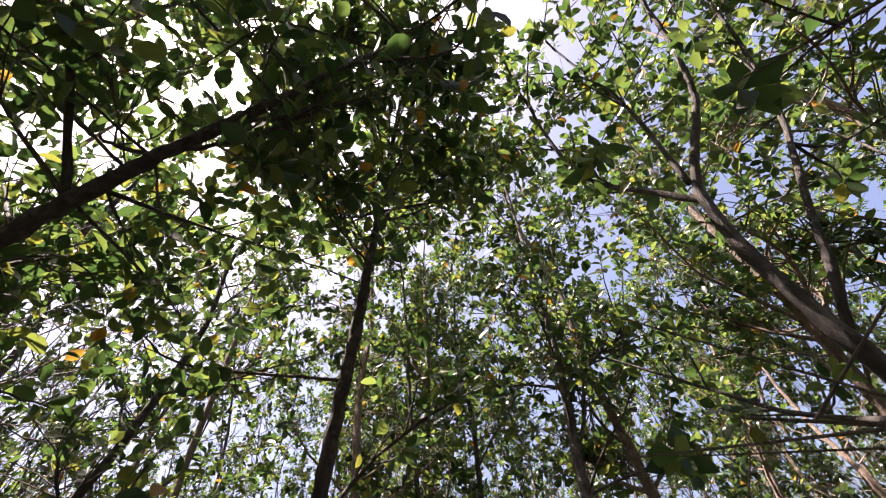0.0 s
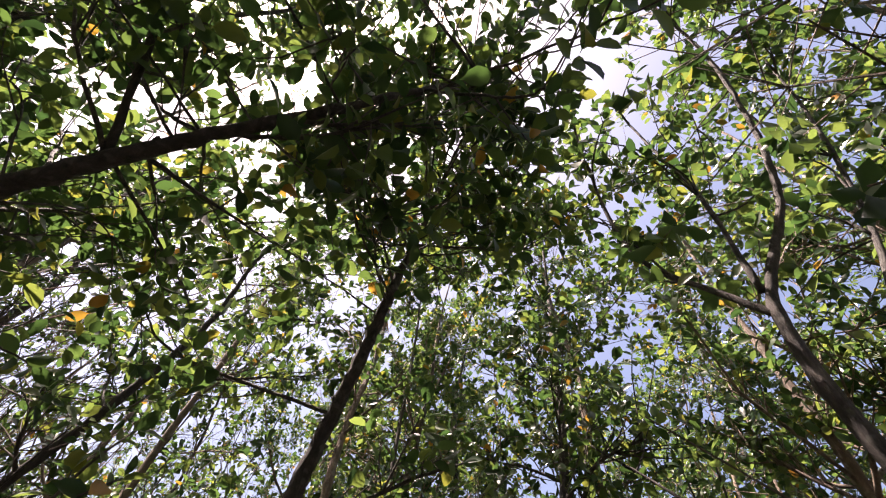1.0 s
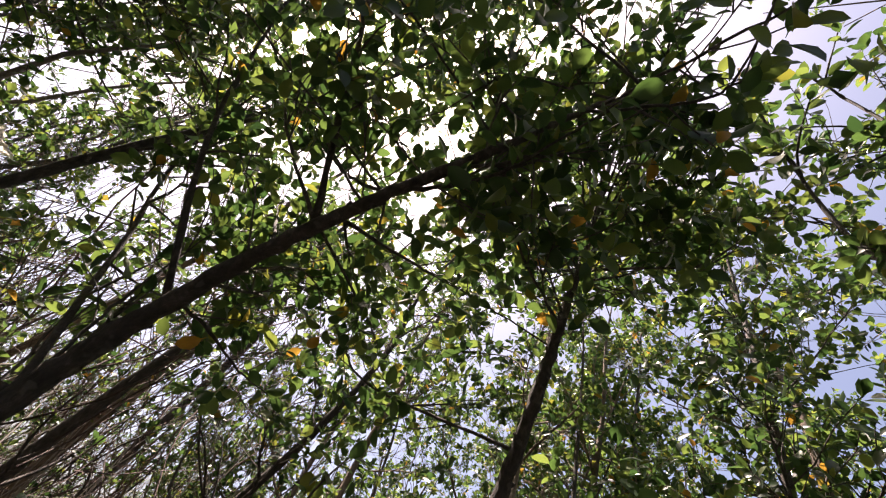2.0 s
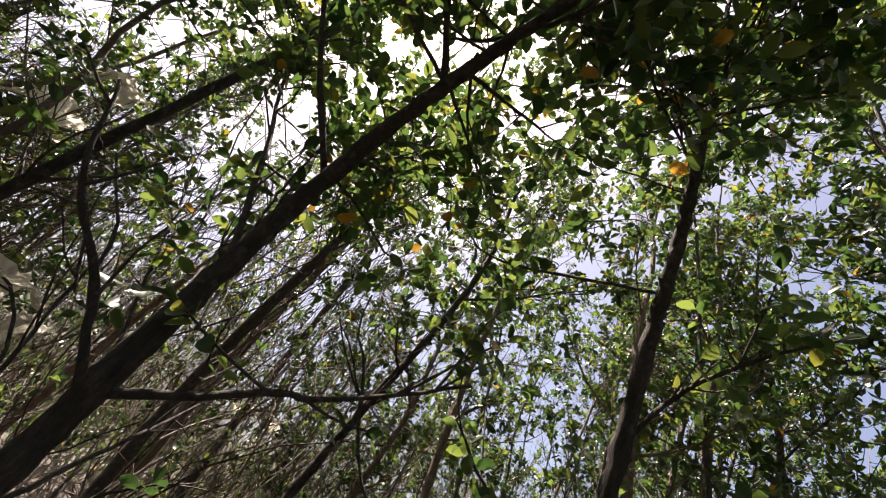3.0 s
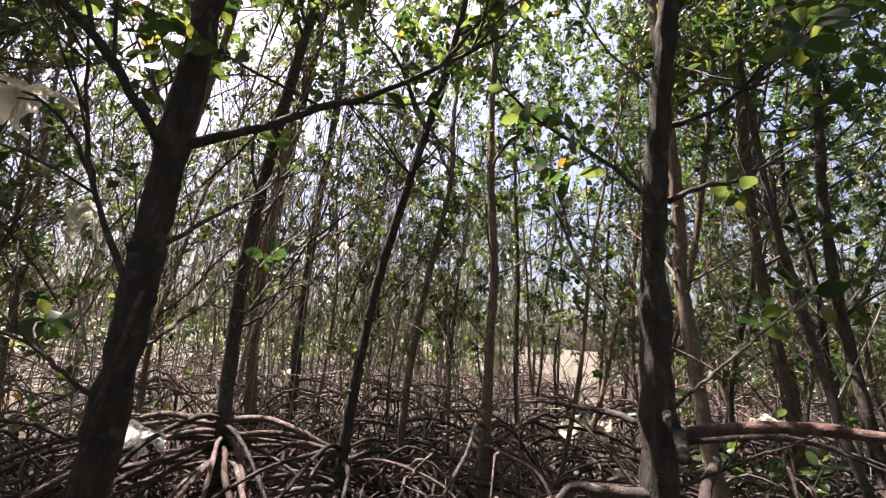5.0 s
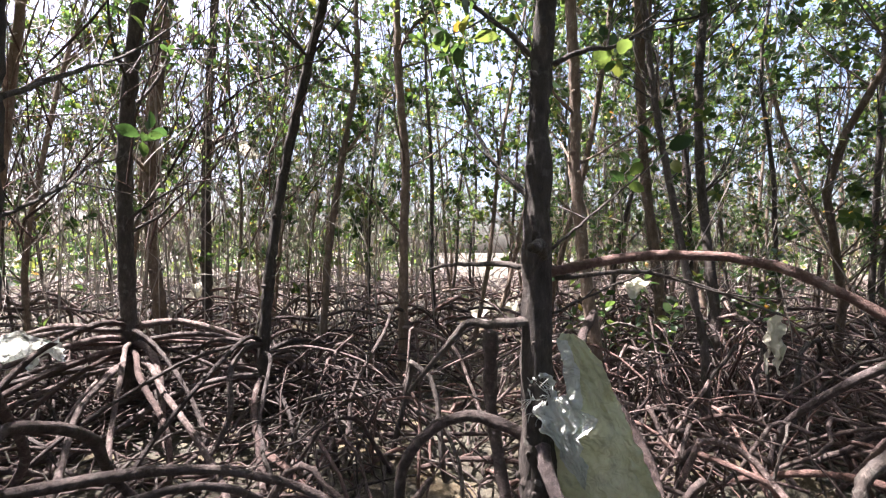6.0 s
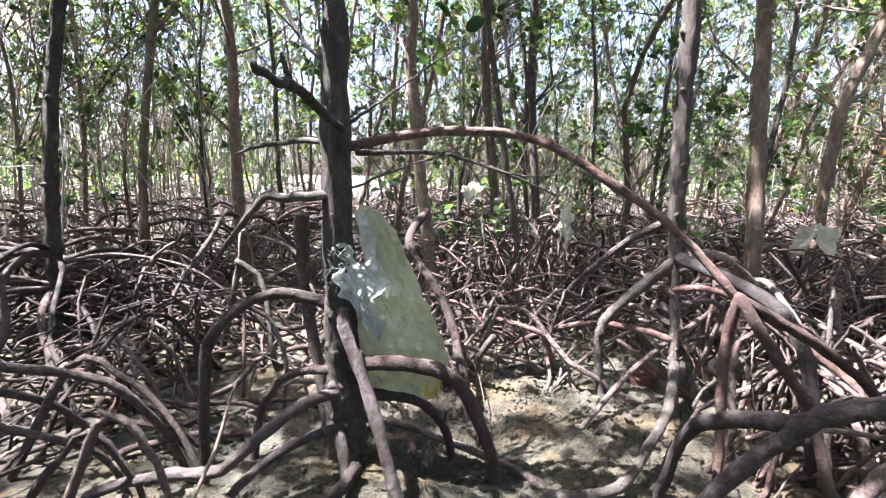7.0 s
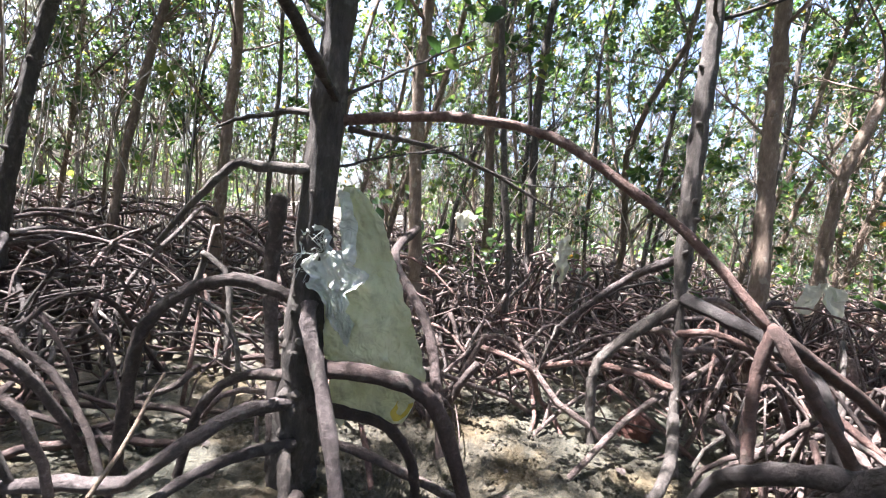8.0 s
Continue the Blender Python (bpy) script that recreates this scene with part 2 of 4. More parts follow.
def rosettes(tips, axes, rng, size=0.09, count=8):
    """Leaf poses in whorls round the twig tips: (N, 3) places and (N, 3, 3) turns with size."""
    tips, axes = np.asarray(tips), unit(np.asarray(axes, float))
    n = len(tips)
    u = unit(np.cross(axes, rng.normal(0, 1, (n, 3))))
    w = np.cross(axes, u)
    ph = (np.arange(count)[None] * 2.39996 + rng.uniform(0, 6.28, (n, 1)))[..., None]
    el = (np.linspace(-0.15, 1.15, count)[None] + rng.normal(0, 0.25, (n, count)))[..., None]
    rad = np.cos(ph) * u[:, None] + np.sin(ph) * w[:, None]
    X = unit(np.cos(el) * rad + np.sin(el) * axes[:, None] + rng.normal(0, 0.12, (n, count, 3)) + np.array([0, 0, -0.18]))
    Z = unit(axes[:, None] * np.cos(el) - rad * np.sin(el) + rng.normal(0, 0.25, (n, count, 3)))
    Y = unit(np.cross(Z, X))
    Z = np.cross(X, Y)
    s = size * rng.uniform(0.65, 1.2, (n, count, 1, 1))
    M = np.stack([X, Y, Z], -1) * s
    P = tips[:, None] - axes[:, None] * (np.linspace(1.3, 0, count)[None, :, None] * size)
    return P.reshape(-1, 3), M.reshape(-1, 3, 3)


def leaf_chunk(P, M, shape):
    v, f = shape
    V = (np.einsum("nij,kj->nki", M, v) + P[:, None]).reshape(-1, 3)
    F = (f[None] + (np.arange(len(P)) * len(v))[:, None, None]).reshape(-1, 3)
    return V, F


ONE_LEAF = mesh_of("leaf", [LEAF_FINE], LEAF_ONE)


def leaf_objects(P, M, parent, base):
    for p, m in zip(P, M):
        ob = new("leaf", ONE_LEAF)
        ob.parent = parent
        mat = Matrix([[*m[i], p[i] - base[i]] for i in range(3)] + [[0, 0, 0, 1]])
        ob.matrix_basis = mat


def branch_run(start, way, length, rng, rise=0.25, n=5, bend=0.18):
    """Control points of a crooked branch."""
    p, d, out = np.array(start, float), unit(np.array(way, float)), []
    out.append(p.copy())
    for _ in range(n - 1):
        d = unit(d + rng.normal(0, bend, 3) + np.array([0, 0, rise / n]))
        p = p + d * length / (n - 1)
        out.append(p.copy())
    return np.array(out)


def twigs_on(run, r0, rng, count, length, sides=3, leafy=1.0, n=6):
    """Side twigs of a branch: their chunks, and the tips and axes where leaves sit."""
    chunks, tips, axes = [], [], []
    c = spline(run, 12)
    for k in range(count):
        u = rng.uniform(0.25, 1.0)
        i = min(int(u * 11), 10)
        t = unit(c[i + 1] - c[i])
        d = unit(t * 0.7 + rng.normal(0, 0.55, 3) + np.array([0, 0, 0.25]))
        tw = branch_run(c[i], d, length * rng.uniform(0.4, 1.2), rng, 0.2, 4, 0.22)
        chunks.append(tube(tw, (r0 * 0.45, r0 * 0.22), sides, n, 0.05, rng, 0.0, n > 4))
        if rng.random() < leafy:
            tips.append(tw[-1])
            axes.append(tw[-1] - tw[-2] + rng.normal(0, 0.02, 3) + np.array([0, 0, 0.02]))
    return chunks, tips, axes


def stilt_root(start, heading, reach, rng, top=None):
    """Control points of a prop root that leaves the stem, arches and goes into the mud."""
    sx, sy, sz = start
    h = np.array([math.cos(heading), math.sin(heading)])
    lift = rng.uniform(0.02, 0.12) * sz if top is None else top
    p = [(sx, sy, sz)]
    for u, zz in ((0.22, sz + lift), (0.5, sz * 0.86 + lift * 0.5), (0.78, sz * 0.48), (0.95, sz * 0.12), (1.02, -0.05)):
        q = h * reach * u + rng.normal(0, 0.03, 2)
        p.append((sx + q[0], sy + q[1], zz))
    return np.array(p)


def rest(ob, base):
    ob.location = base
    return ob


def shift(run, base):
    return np.asarray(run, float) - np.asarray(base, float)


# ---- ground ----
def ground_height(x, y):
    return 0.02 * np.sin(2.1 * x + 0.7) * np.cos(1.7 * y) + 0.012 * np.sin(7 * x + 2 * y) * np.sin(6 * y - x)


def build_ground():
    rad = np.concatenate([np.linspace(0.03, 2.2, 110), np.linspace(2.25, 5, 55), np.geomspace(5.2, 900, 50)])
    ang = np.linspace(0, 2 * np.pi, 320, endpoint=False)
    r, a = np.meshgrid(rad, ang, indexing="ij")
    x, y = 0.6 + r * np.cos(a), 0.8 + r * np.sin(a)
    rng = np.random.default_rng(3)
    z = (ground_height(x, y) + rng.normal(0, 0.005, x.shape) + 0.007 * np.sin(23 * x + 4 * np.sin(9 * y)) * np.sin(21 * y + 3 * np.sin(11 * x))) * np.clip(8 / r, 0, 1)
    v = np.stack([x, y, z], -1).reshape(-1, 3)
    n, s = len(rad), len(ang)
    i, j = np.meshgrid(np.arange(n - 1), np.arange(s), indexing="ij")
    q = np.stack([i * s + j, (i + 1) * s + j, (i + 1) * s + (j + 1) % s, i * s + (j + 1) % s], -1).reshape(-1, 4)
    k = np.arange(s)
    v = np.vstack([v, [0.6, 0.8, float(z[0].mean())]])
    t = np.stack([k, (k + 1) % s, np.full(s, n * s)], 1)
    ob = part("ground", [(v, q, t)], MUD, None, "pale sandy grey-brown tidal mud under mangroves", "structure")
    tagged(ob, category="ground")


build_ground()


# ---- trees ----
def tree_base(name, base, label, group=""):
    ob = new(name)
    ob.empty_display_size = 0.1
    rest(ob, base)
    return tagged(ob, label, "tree", group)


def add_crown(tree, base, tips, axes, rng, size, count, fine=True, single=None):
    """The leaves of a tree in one part; those that pass the test single become leaves of their own."""
    P, M = rosettes(tips, axes, rng, size, count)
    if single is not None:
        pick = np.where(single(P))[0][:290]
        mask = np.ones(len(P), bool)
        mask[pick] = False
    else:
        pick, mask = [], np.ones(len(P), bool)
    V, F = leaf_chunk(P[mask] - base, M[mask], LEAF_FINE if fine else LEAF_PLAIN)
    crown = part("crown", [(V, F)], LEAF, tree, "glossy green leathery leaves with a few yellow ones", "stuff")
    if len(pick):
        leaf_objects(P[pick], M[pick], crown, base)
    return crown


def near_tree(label, stem, radii, branches, roots, seed, auto=(), leaf=0.068, count=8, single=None, sides=14, bark=None, fine=True, burrs=0):
    """A tree close by. stem: control points; branches: (points, radius at the start, twig count, leafy share);
    roots: (points, radius, material); auto: (from height, to height, number, length, lean-out) of further crown branches."""
    rng = np.random.default_rng(seed)
    bark = bark or BARK
    base = np.array([stem[0][0], stem[0][1], 0.0])
    tree = tree_base("mangrove_tree", base, label)
    trunk = part("trunk", [tube(shift(stem, base), radii, sides, 110, 0.055, np.random.default_rng(seed + 400), 0.0015)], bark, tree)
    krng = np.random.default_rng(seed + 500)
    knots = []
    for k in range(26):
        i = krng.integers(3, 75)
        p, a = spline(stem, 80)[i] - base, krng.uniform(0, 6.28)
        r = np.interp(i / 79, np.linspace(0, 1, len(radii)), radii)
        d = np.array([math.cos(a), math.sin(a), krng.uniform(0.1, 0.6)])
        knots.append(tube([p + d * r * 0.5, p + d * r * 1.0, p + d * r * krng.uniform(1.15, 1.5)], (r * 0.5, r * 0.38, r * 0.14), 6, 5, 0.1, krng))
    foot = [p for p in spline(stem, 400) if 0.0 < p[2] < 0.75]
    for k in range(burrs):
        p, a = foot[krng.integers(len(foot))] - base, krng.uniform(0, 6.28)
        r = radii[0] * (1 - 0.45 * p[2])
        d = np.array([math.cos(a), math.sin(a), krng.uniform(-0.5, 0.5)])
        w = r * krng.uniform(0.22, 0.5)
        knots.append(tube([p + d * r * 0.55, p + d * r * 0.85, p + d * r * krng.uniform(0.95, 1.15)], (w, w * 0.9, w * 0.35), 7, 6, 0.12, krng))
    part("knotted_bark", knots, bark, trunk, "", "stuff")
    tips, axes, twig = [], [], []
    c = spline(stem, 80)
    rr = np.interp(np.linspace(0, 1, 80), np.linspace(0, 1, len(radii)), radii)
    runs = []
    for pts, r, tw, leafy in branches:
        runs.append((np.asarray(pts, float), r, tw, leafy, 0.28))
    for z0, z1, number, length, out in auto:
        ok = np.where((c[:, 2] >= z0) & (c[:, 2] <= z1))[0]
        for k in range(number):
            i = ok[rng.integers(len(ok))]
            a = rng.uniform(0, 2 * np.pi)
            run = branch_run(c[i], (math.cos(a) * out, math.sin(a) * out, rng.uniform(0.2, 0.9)), length * rng.uniform(0.5, 1.2), rng, 0.3)
            runs.append((run, rr[i] * rng.uniform(0.3, 0.5), 12 if fine else 14, 1.0, length * 0.5))
    for run, r, tw, leafy, tl in runs:
        part("branch", [tube(shift(run, base), (r, r * 0.75, r * 0.4), 7 if fine else 5, 18 if fine else 9, 0.06, rng, 0.0015)], bark, tree)
        ch, tp, ax = twigs_on(run, max(r, 0.006), rng, tw, tl, 4 if fine else 3, leafy, 6 if fine else 4)
        twig += [(v - base, q, t) for v, q, t in ch]
        tips += tp
        axes += ax
        if leafy > 0.4:
            tips.append(run[-1])
            axes.append(run[-1] - run[-2])
    if twig:
        part("twig_spray", twig, bark, tree, "thin dark twigs", "stuff")
    if tips:
        add_crown(tree, base, tips, axes, rng, leaf, count, fine, single)
    for pts, r, mat in roots:
        part("prop_root", [tube(shift(pts, base), (r * 1.2, r, r * 0.95, r * 0.8), 10, 26, 0.055, rng, 0.0008)], mat, tree)
    return tree


def boughs(store, stem, box, number, seed, r=0.006, twigs=13):
    """Notes leafy boughs that run from the upper stem to places spread through a box ((x, x), (y, y), (z, z))."""
    rng = np.random.default_rng(seed)
    c = spline(stem, 60)
    for _ in range(number):
        end = np.array([rng.uniform(*side) for side in box])
        lower = c[c[:, 2] < end[2] + 0.05]
        root = lower[np.argmin(np.linalg.norm(lower - end, axis=1) + 0.3 * np.abs(lower[:, 2] - end[2] + 0.25))]
        mid = root + (end - root) * 0.55 + rng.normal(0, 0.05, 3) + (0, 0, 0.04)
        store.append(((tuple(root), tuple(mid), tuple(end)), r * rng.uniform(0.6, 1.2), twigs, 1.0))


def limb(store, *points, r, twigs, leafy):
    """Notes one branch: its course, radius at the start, number of twigs and leafy share."""
    store.append((points, r, twigs, leafy))


def prop(store, *points, r, bark):
    """Notes one prop root: its course, radius and bark."""
    store.append((points, r, bark))


# the tree that carries the bag
B_STEM = [(0.44, 1.0, -0.06), (0.43, 1.0, 0.4), (0.43, 1.01, 1.06), (0.44, 1.0, 1.45), (0.46, 0.93, 1.9), (0.462, 0.82, 2.25), (0.46, 0.71, 2.55), (0.455, 0.65, 2.75), (0.47, 0.60, 3.2), (0.5, 0.57, 4.0), (0.55, 0.58, 4.7)]
B_LIMBS, B_ROOTS = [], []
limb(B_LIMBS, (0.44, 0.99, 0.915), (0.375, 0.80, 0.930), (0.312, 0.616, 0.938), (0.285, 0.54, 0.930), (0.255, 0.468, 0.934), r=0.0120, twigs=0, leafy=0.0)
limb(B_LIMBS, (0.312, 0.616, 0.938), (0.300, 0.60, 0.958), (0.296, 0.595, 0.985), r=0.0060, twigs=0, leafy=0.0)
limb(B_LIMBS, (0.42, 0.99, 0.75), (0.30, 1.02, 0.74), (0.25, 1.03, 0.74), (0.20, 1.04, 0.68), (0.10, 1.11, 0.54), r=0.0142, twigs=0, leafy=0.0)
limb(B_LIMBS, (0.41, 1.03, 0.89), (0.31, 1.19, 0.89), (0.22, 1.34, 0.88), (0.16, 1.44, 0.86), r=0.0090, twigs=0, leafy=0.0)
limb(B_LIMBS, (0.48, 1.01, 0.86), (0.77, 1.11, 0.87), (0.98, 1.12, 0.82), (1.20, 1.10, 0.74), r=0.0083, twigs=1, leafy=0.0)
limb(B_LIMBS, (0.46, 1.0, 0.93), (0.62, 1.05, 1.05), (0.85, 1.12, 1.22), r=0.0045, twigs=3, leafy=0.3)
limb(B_LIMBS, (0.45, 1.0, 0.76), (0.6, 1.03, 0.82), (0.9, 1.15, 0.9), r=0.0037, twigs=2, leafy=0.0)
limb(B_LIMBS, (0.43, 1.02, 1.43), (0.32, 1.06, 1.55), (0.17, 1.08, 1.66), (0.05, 1.07, 1.77), r=0.0075, twigs=5, leafy=0.8)
limb(B_LIMBS, (0.43, 1.04, 1.06), (0.35, 1.22, 1.21), (0.27, 1.46, 1.52), (0.15, 1.57, 2.00), r=0.0075, twigs=4, leafy=0.3)
limb(B_LIMBS, (0.47, 1.0, 1.41), (0.56, 1.02, 1.46), (0.68, 1.06, 1.50), (0.85, 1.1, 1.62), r=0.0083, twigs=4, leafy=0.3)
limb(B_LIMBS, (0.47, 1.0, 1.61), (0.57, 0.97, 1.64), (0.70, 0.93, 1.75), (0.86, 0.9, 1.9), r=0.0083, twigs=6, leafy=1.0)
limb(B_LIMBS, (0.46, 0.95, 1.85), (0.58, 0.9, 2.05), (0.75, 0.8, 2.2), (0.9, 0.75, 2.3), r=0.0083, twigs=7, leafy=1.0)
prop(B_ROOTS, (0.44, 1.06, 0.42), (0.32, 1.11, 0.46), (0.24, 1.13, 0.46), (0.15, 1.12, 0.42), (0.09, 1.11, 0.34), (0.07, 1.10, 0.18), (0.06, 1.10, -0.05), r=0.0155, bark=ROOT)
prop(B_ROOTS, (0.44, 1.01, 0.87), (0.62, 0.96, 0.91), (0.77, 0.89, 0.92), (0.91, 0.79, 0.89), (1.03, 0.67, 0.79), (1.12, 0.56, 0.69), (1.19, 0.445, 0.55), r=0.0112, bark=ROOT_RED)
prop(B_ROOTS, (1.188, 0.446, 0.565), (1.18, 0.455, 0.43), (1.14, 0.41, 0.20), (1.13, 0.40, -0.06), r=0.0104, bark=ROOT_RED)
prop(B_ROOTS, (1.188, 0.446, 0.56), (1.21, 0.37, 0.45), (1.26, 0.32, 0.34), (1.28, 0.27, 0.15), (1.29, 0.25, -0.06), r=0.0104, bark=ROOT_RED)
prop(B_ROOTS, (1.188, 0.446, 0.555), (1.37, 0.38, 0.45), (1.53, 0.33, 0.32), (1.64, 0.28, 0.1), (1.66, 0.27, -0.06), r=0.0112, bark=ROOT_RED)
prop(B_ROOTS, (0.45, 0.97, 0.30), (0.48, 0.91, 0.315), (0.57, 0.85, 0.325), (0.67, 0.80, 0.30), (0.73, 0.78, 0.21), (0.78, 0.75, 0.06), (0.79, 0.74, -0.06), r=0.0191, bark=ROOT_MAROON)
prop(B_ROOTS, (0.43, 0.98, 0.20), (0.55, 0.93, 0.20), (0.64, 0.90, 0.17), (0.70, 0.88, 0.08), (0.72, 0.87, -0.05), r=0.0139, bark=ROOT_MAROON)
prop(B_ROOTS, (0.43, 0.96, 0.45), (0.43, 0.92, 0.40), (0.47, 0.82, 0.26), (0.50, 0.69, 0.08), (0.51, 0.64, -0.06), r=0.0161, bark=ROOT_GREY)
prop(B_ROOTS, (0.43, 0.98, 0.21), (0.32, 0.93, 0.22), (0.21, 0.88, 0.175), (0.12, 0.90, 0.10), (0.0, 0.95, 0.085), (-0.15, 0.98, 0.055), (-0.28, 1.0, -0.05), r=0.0146, bark=ROOT_GREY)
prop(B_ROOTS, (0.42, 1.02, 0.26), (0.30, 1.09, 0.23), (0.22, 1.09, 0.15), (0.18, 1.07, -0.05), r=0.0124, bark=ROOT)
prop(B_ROOTS, (0.43, 0.94, 0.13), (0.30, 0.92, 0.12), (0.18, 0.89, 0.07), (0.06, 0.86, -0.04), r=0.0116, bark=ROOT_GREY)
prop(B_ROOTS, (0.44, 0.86, 0.06), (0.36, 0.78, 0.05), (0.17, 0.76, 0.05), (-0.04, 0.74, 0.03), (-0.2, 0.72, -0.04), r=0.0139, bark=ROOT)
prop(B_ROOTS, (0.35, 1.22, 0.68), (0.35, 1.21, 0.45), (0.38, 1.12, 0.2), (0.40, 1.02, -0.06), r=0.0183, bark=ROOT)
prop(B_ROOTS, (0.46, 1.03, 0.10), (0.62, 1.0, 0.05), (0.85, 0.75, 0.02), (0.95, 0.62, -0.05), r=0.0116, bark=ROOT)
prop(B_ROOTS, (0.40, 0.98, 0.12), (0.41, 0.9, 0.10), (0.42, 0.8, -0.05), r=0.0161, bark=BARK)
boughs(B_LIMBS, B_STEM, ((-0.05, 0.75), (0.15, 0.85), (2.45, 3.0)), 4, 301, 0.005, 10)
boughs(B_LIMBS, B_STEM, ((0.2, 1.1), (-0.1, 0.7), (2.9, 3.5)), 4, 302, 0.005, 10)
boughs(B_LIMBS, B_STEM, ((0.85, 1.6), (-0.15, 0.6), (3.5, 4.4)), 6, 310, 0.005, 9)
boughs(B_LIMBS, B_STEM, ((0.0, 0.5), (-0.5, 0.1), (2.9, 3.7)), 7, 303, 0.005, 9)
boughs(B_LIMBS, B_STEM, ((-0.3, 0.7), (0.9, 1.6), (2.4, 3.2)), 3, 306, 0.005, 8)
TREE_B = near_tree(
    "slim grey-brown mangrove tree with a plastic bag on it", B_STEM, (0.056, 0.042, 0.0275, 0.025, 0.022, 0.019, 0.016, 0.011, 0.006),
    B_LIMBS, B_ROOTS,
    11, auto=((2.8, 4.7, 25, 0.85, 0.9),), single=lambda P: P[:, 2] < 2.25, burrs=70)

# the big dark tree that leans over
A_STEM = [(-0.70, 0.78, -0.06), (-0.68, 0.76, 0.5), (-0.65, 0.73, 0.9), (-0.628, 0.715, 1.3), (-0.592, 0.69, 1.65), (-0.53, 0.635, 1.92), (-0.405, 0.51, 2.15), (-0.2, 0.32, 2.38), (0.0, 0.15, 2.56), (0.16, 0.02, 2.75), (0.3, -0.05, 3.0)]
A_LIMBS, A_ROOTS = [], []
limb(A_LIMBS, (-0.60, 0.72, 1.40), (-0.46, 0.79, 1.49), (-0.357, 0.845, 1.573), (-0.273, 0.86, 1.60), (-0.12, 0.88, 1.69), (0.05, 0.92, 1.82), r=0.0105, twigs=8, leafy=0.3)
limb(A_LIMBS, (-0.61, 0.71, 1.17), (-0.65, 0.94, 1.32), (-0.71, 1.26, 1.52), (-0.71, 1.52, 1.76), r=0.0060, twigs=5, leafy=0.3)
limb(A_LIMBS, (-0.63, 0.74, 0.98), (-0.70, 0.95, 1.05), (-0.79, 1.30, 1.24), r=0.0048, twigs=4, leafy=0.2)
limb(A_LIMBS, (-0.64, 0.70, 1.10), (-0.73, 0.68, 1.26), (-0.76, 0.65, 1.40), (-0.80, 0.64, 1.6), r=0.0066, twigs=4, leafy=0.0)
limb(A_LIMBS, (-0.61, 0.70, 1.55), (-0.85, 0.95, 1.92), (-1.15, 1.25, 2.40), r=0.0062, twigs=16, leafy=0.4)
limb(A_LIMBS, (-0.56, 0.66, 1.82), (-0.80, 0.90, 2.30), (-1.00, 1.10, 2.80), r=0.0062, twigs=16, leafy=0.5)
limb(A_LIMBS, (-0.62, 0.71, 1.42), (-0.95, 0.92, 1.75), (-1.35, 1.15, 2.20), r=0.0055, twigs=14, leafy=0.3)
limb(A_LIMBS, (-0.73, 0.68, 1.26), (-0.84, 0.68, 1.42), (-0.95, 0.66, 1.49), (-1.08, 0.62, 1.53), r=0.0045, twigs=1, leafy=0.0)
limb(A_LIMBS, (-0.65, 0.70, 0.89), (-0.77, 0.68, 0.97), (-0.9, 0.68, 1.05), r=0.0048, twigs=3, leafy=0.4)
limb(A_LIMBS, (-0.62, 0.68, 1.38), (-0.72, 0.60, 1.55), (-0.86, 0.5, 1.7), (-1.0, 0.45, 1.95), r=0.0108, twigs=5, leafy=0.0)
limb(A_LIMBS, (-0.60, 0.68, 1.83), (-0.66, 0.72, 2.05), (-0.70, 0.74, 2.4), r=0.0048, twigs=4, leafy=0.6)
limb(A_LIMBS, (-0.5, 0.6, 2.05), (-0.45, 0.75, 2.10), (-0.40, 0.95, 2.14), (-0.3, 1.15, 2.2), r=0.0054, twigs=6, leafy=1.0)
limb(A_LIMBS, (-0.48, 0.57, 2.08), (-0.5, 0.8, 2.4), (-0.35, 0.95, 2.7), r=0.0072, twigs=9, leafy=1.0)
limb(A_LIMBS, (-0.3, 0.4, 2.3), (-0.5, 0.3, 2.45), (-0.7, 0.25, 2.7), r=0.0060, twigs=8, leafy=0.8)
limb(A_LIMBS, (0.16, 0.02, 2.75), (0.28, -0.08, 2.66), (0.36, -0.16, 2.58), (0.40, -0.24, 2.55), r=0.005, twigs=5, leafy=1.0)
limb(A_LIMBS, (0.20, 0.0, 2.80), (0.36, -0.30, 2.60), (0.42, -0.46, 2.42), r=0.004, twigs=3, leafy=1.0)
limb(A_LIMBS, (-0.59, 0.68, 1.75), (-0.85, 0.75, 2.2), (-1.15, 0.8, 2.7), (-1.3, 0.8, 3.1), r=0.010, twigs=12, leafy=1.0)
limb(A_LIMBS, (-0.5, 0.6, 2.03), (-0.8, 0.45, 2.5), (-1.0, 0.3, 3.0), (-1.1, 0.2, 3.3), r=0.010, twigs=14, leafy=1.0)
limb(A_LIMBS, (-0.3, 0.4, 2.3), (-0.5, 0.1, 2.75), (-0.7, -0.1, 3.2), r=0.010, twigs=14, leafy=1.0)
limb(A_LIMBS, (-0.25, 0.37, 2.33), (-0.1, 0.55, 2.5), (0.05, 0.75, 2.7), r=0.0060, twigs=9, leafy=1.0)
prop(A_ROOTS, (-0.60, 0.69, 1.09), (-0.585, 0.655, 1.01), (-0.60, 0.65, 0.90), (-0.62, 0.66, 0.78), (-0.65, 0.67, 0.6), (-0.6, 0.6, 0.2), (-0.58, 0.58, -0.05), r=0.0037, bark=ROOT)
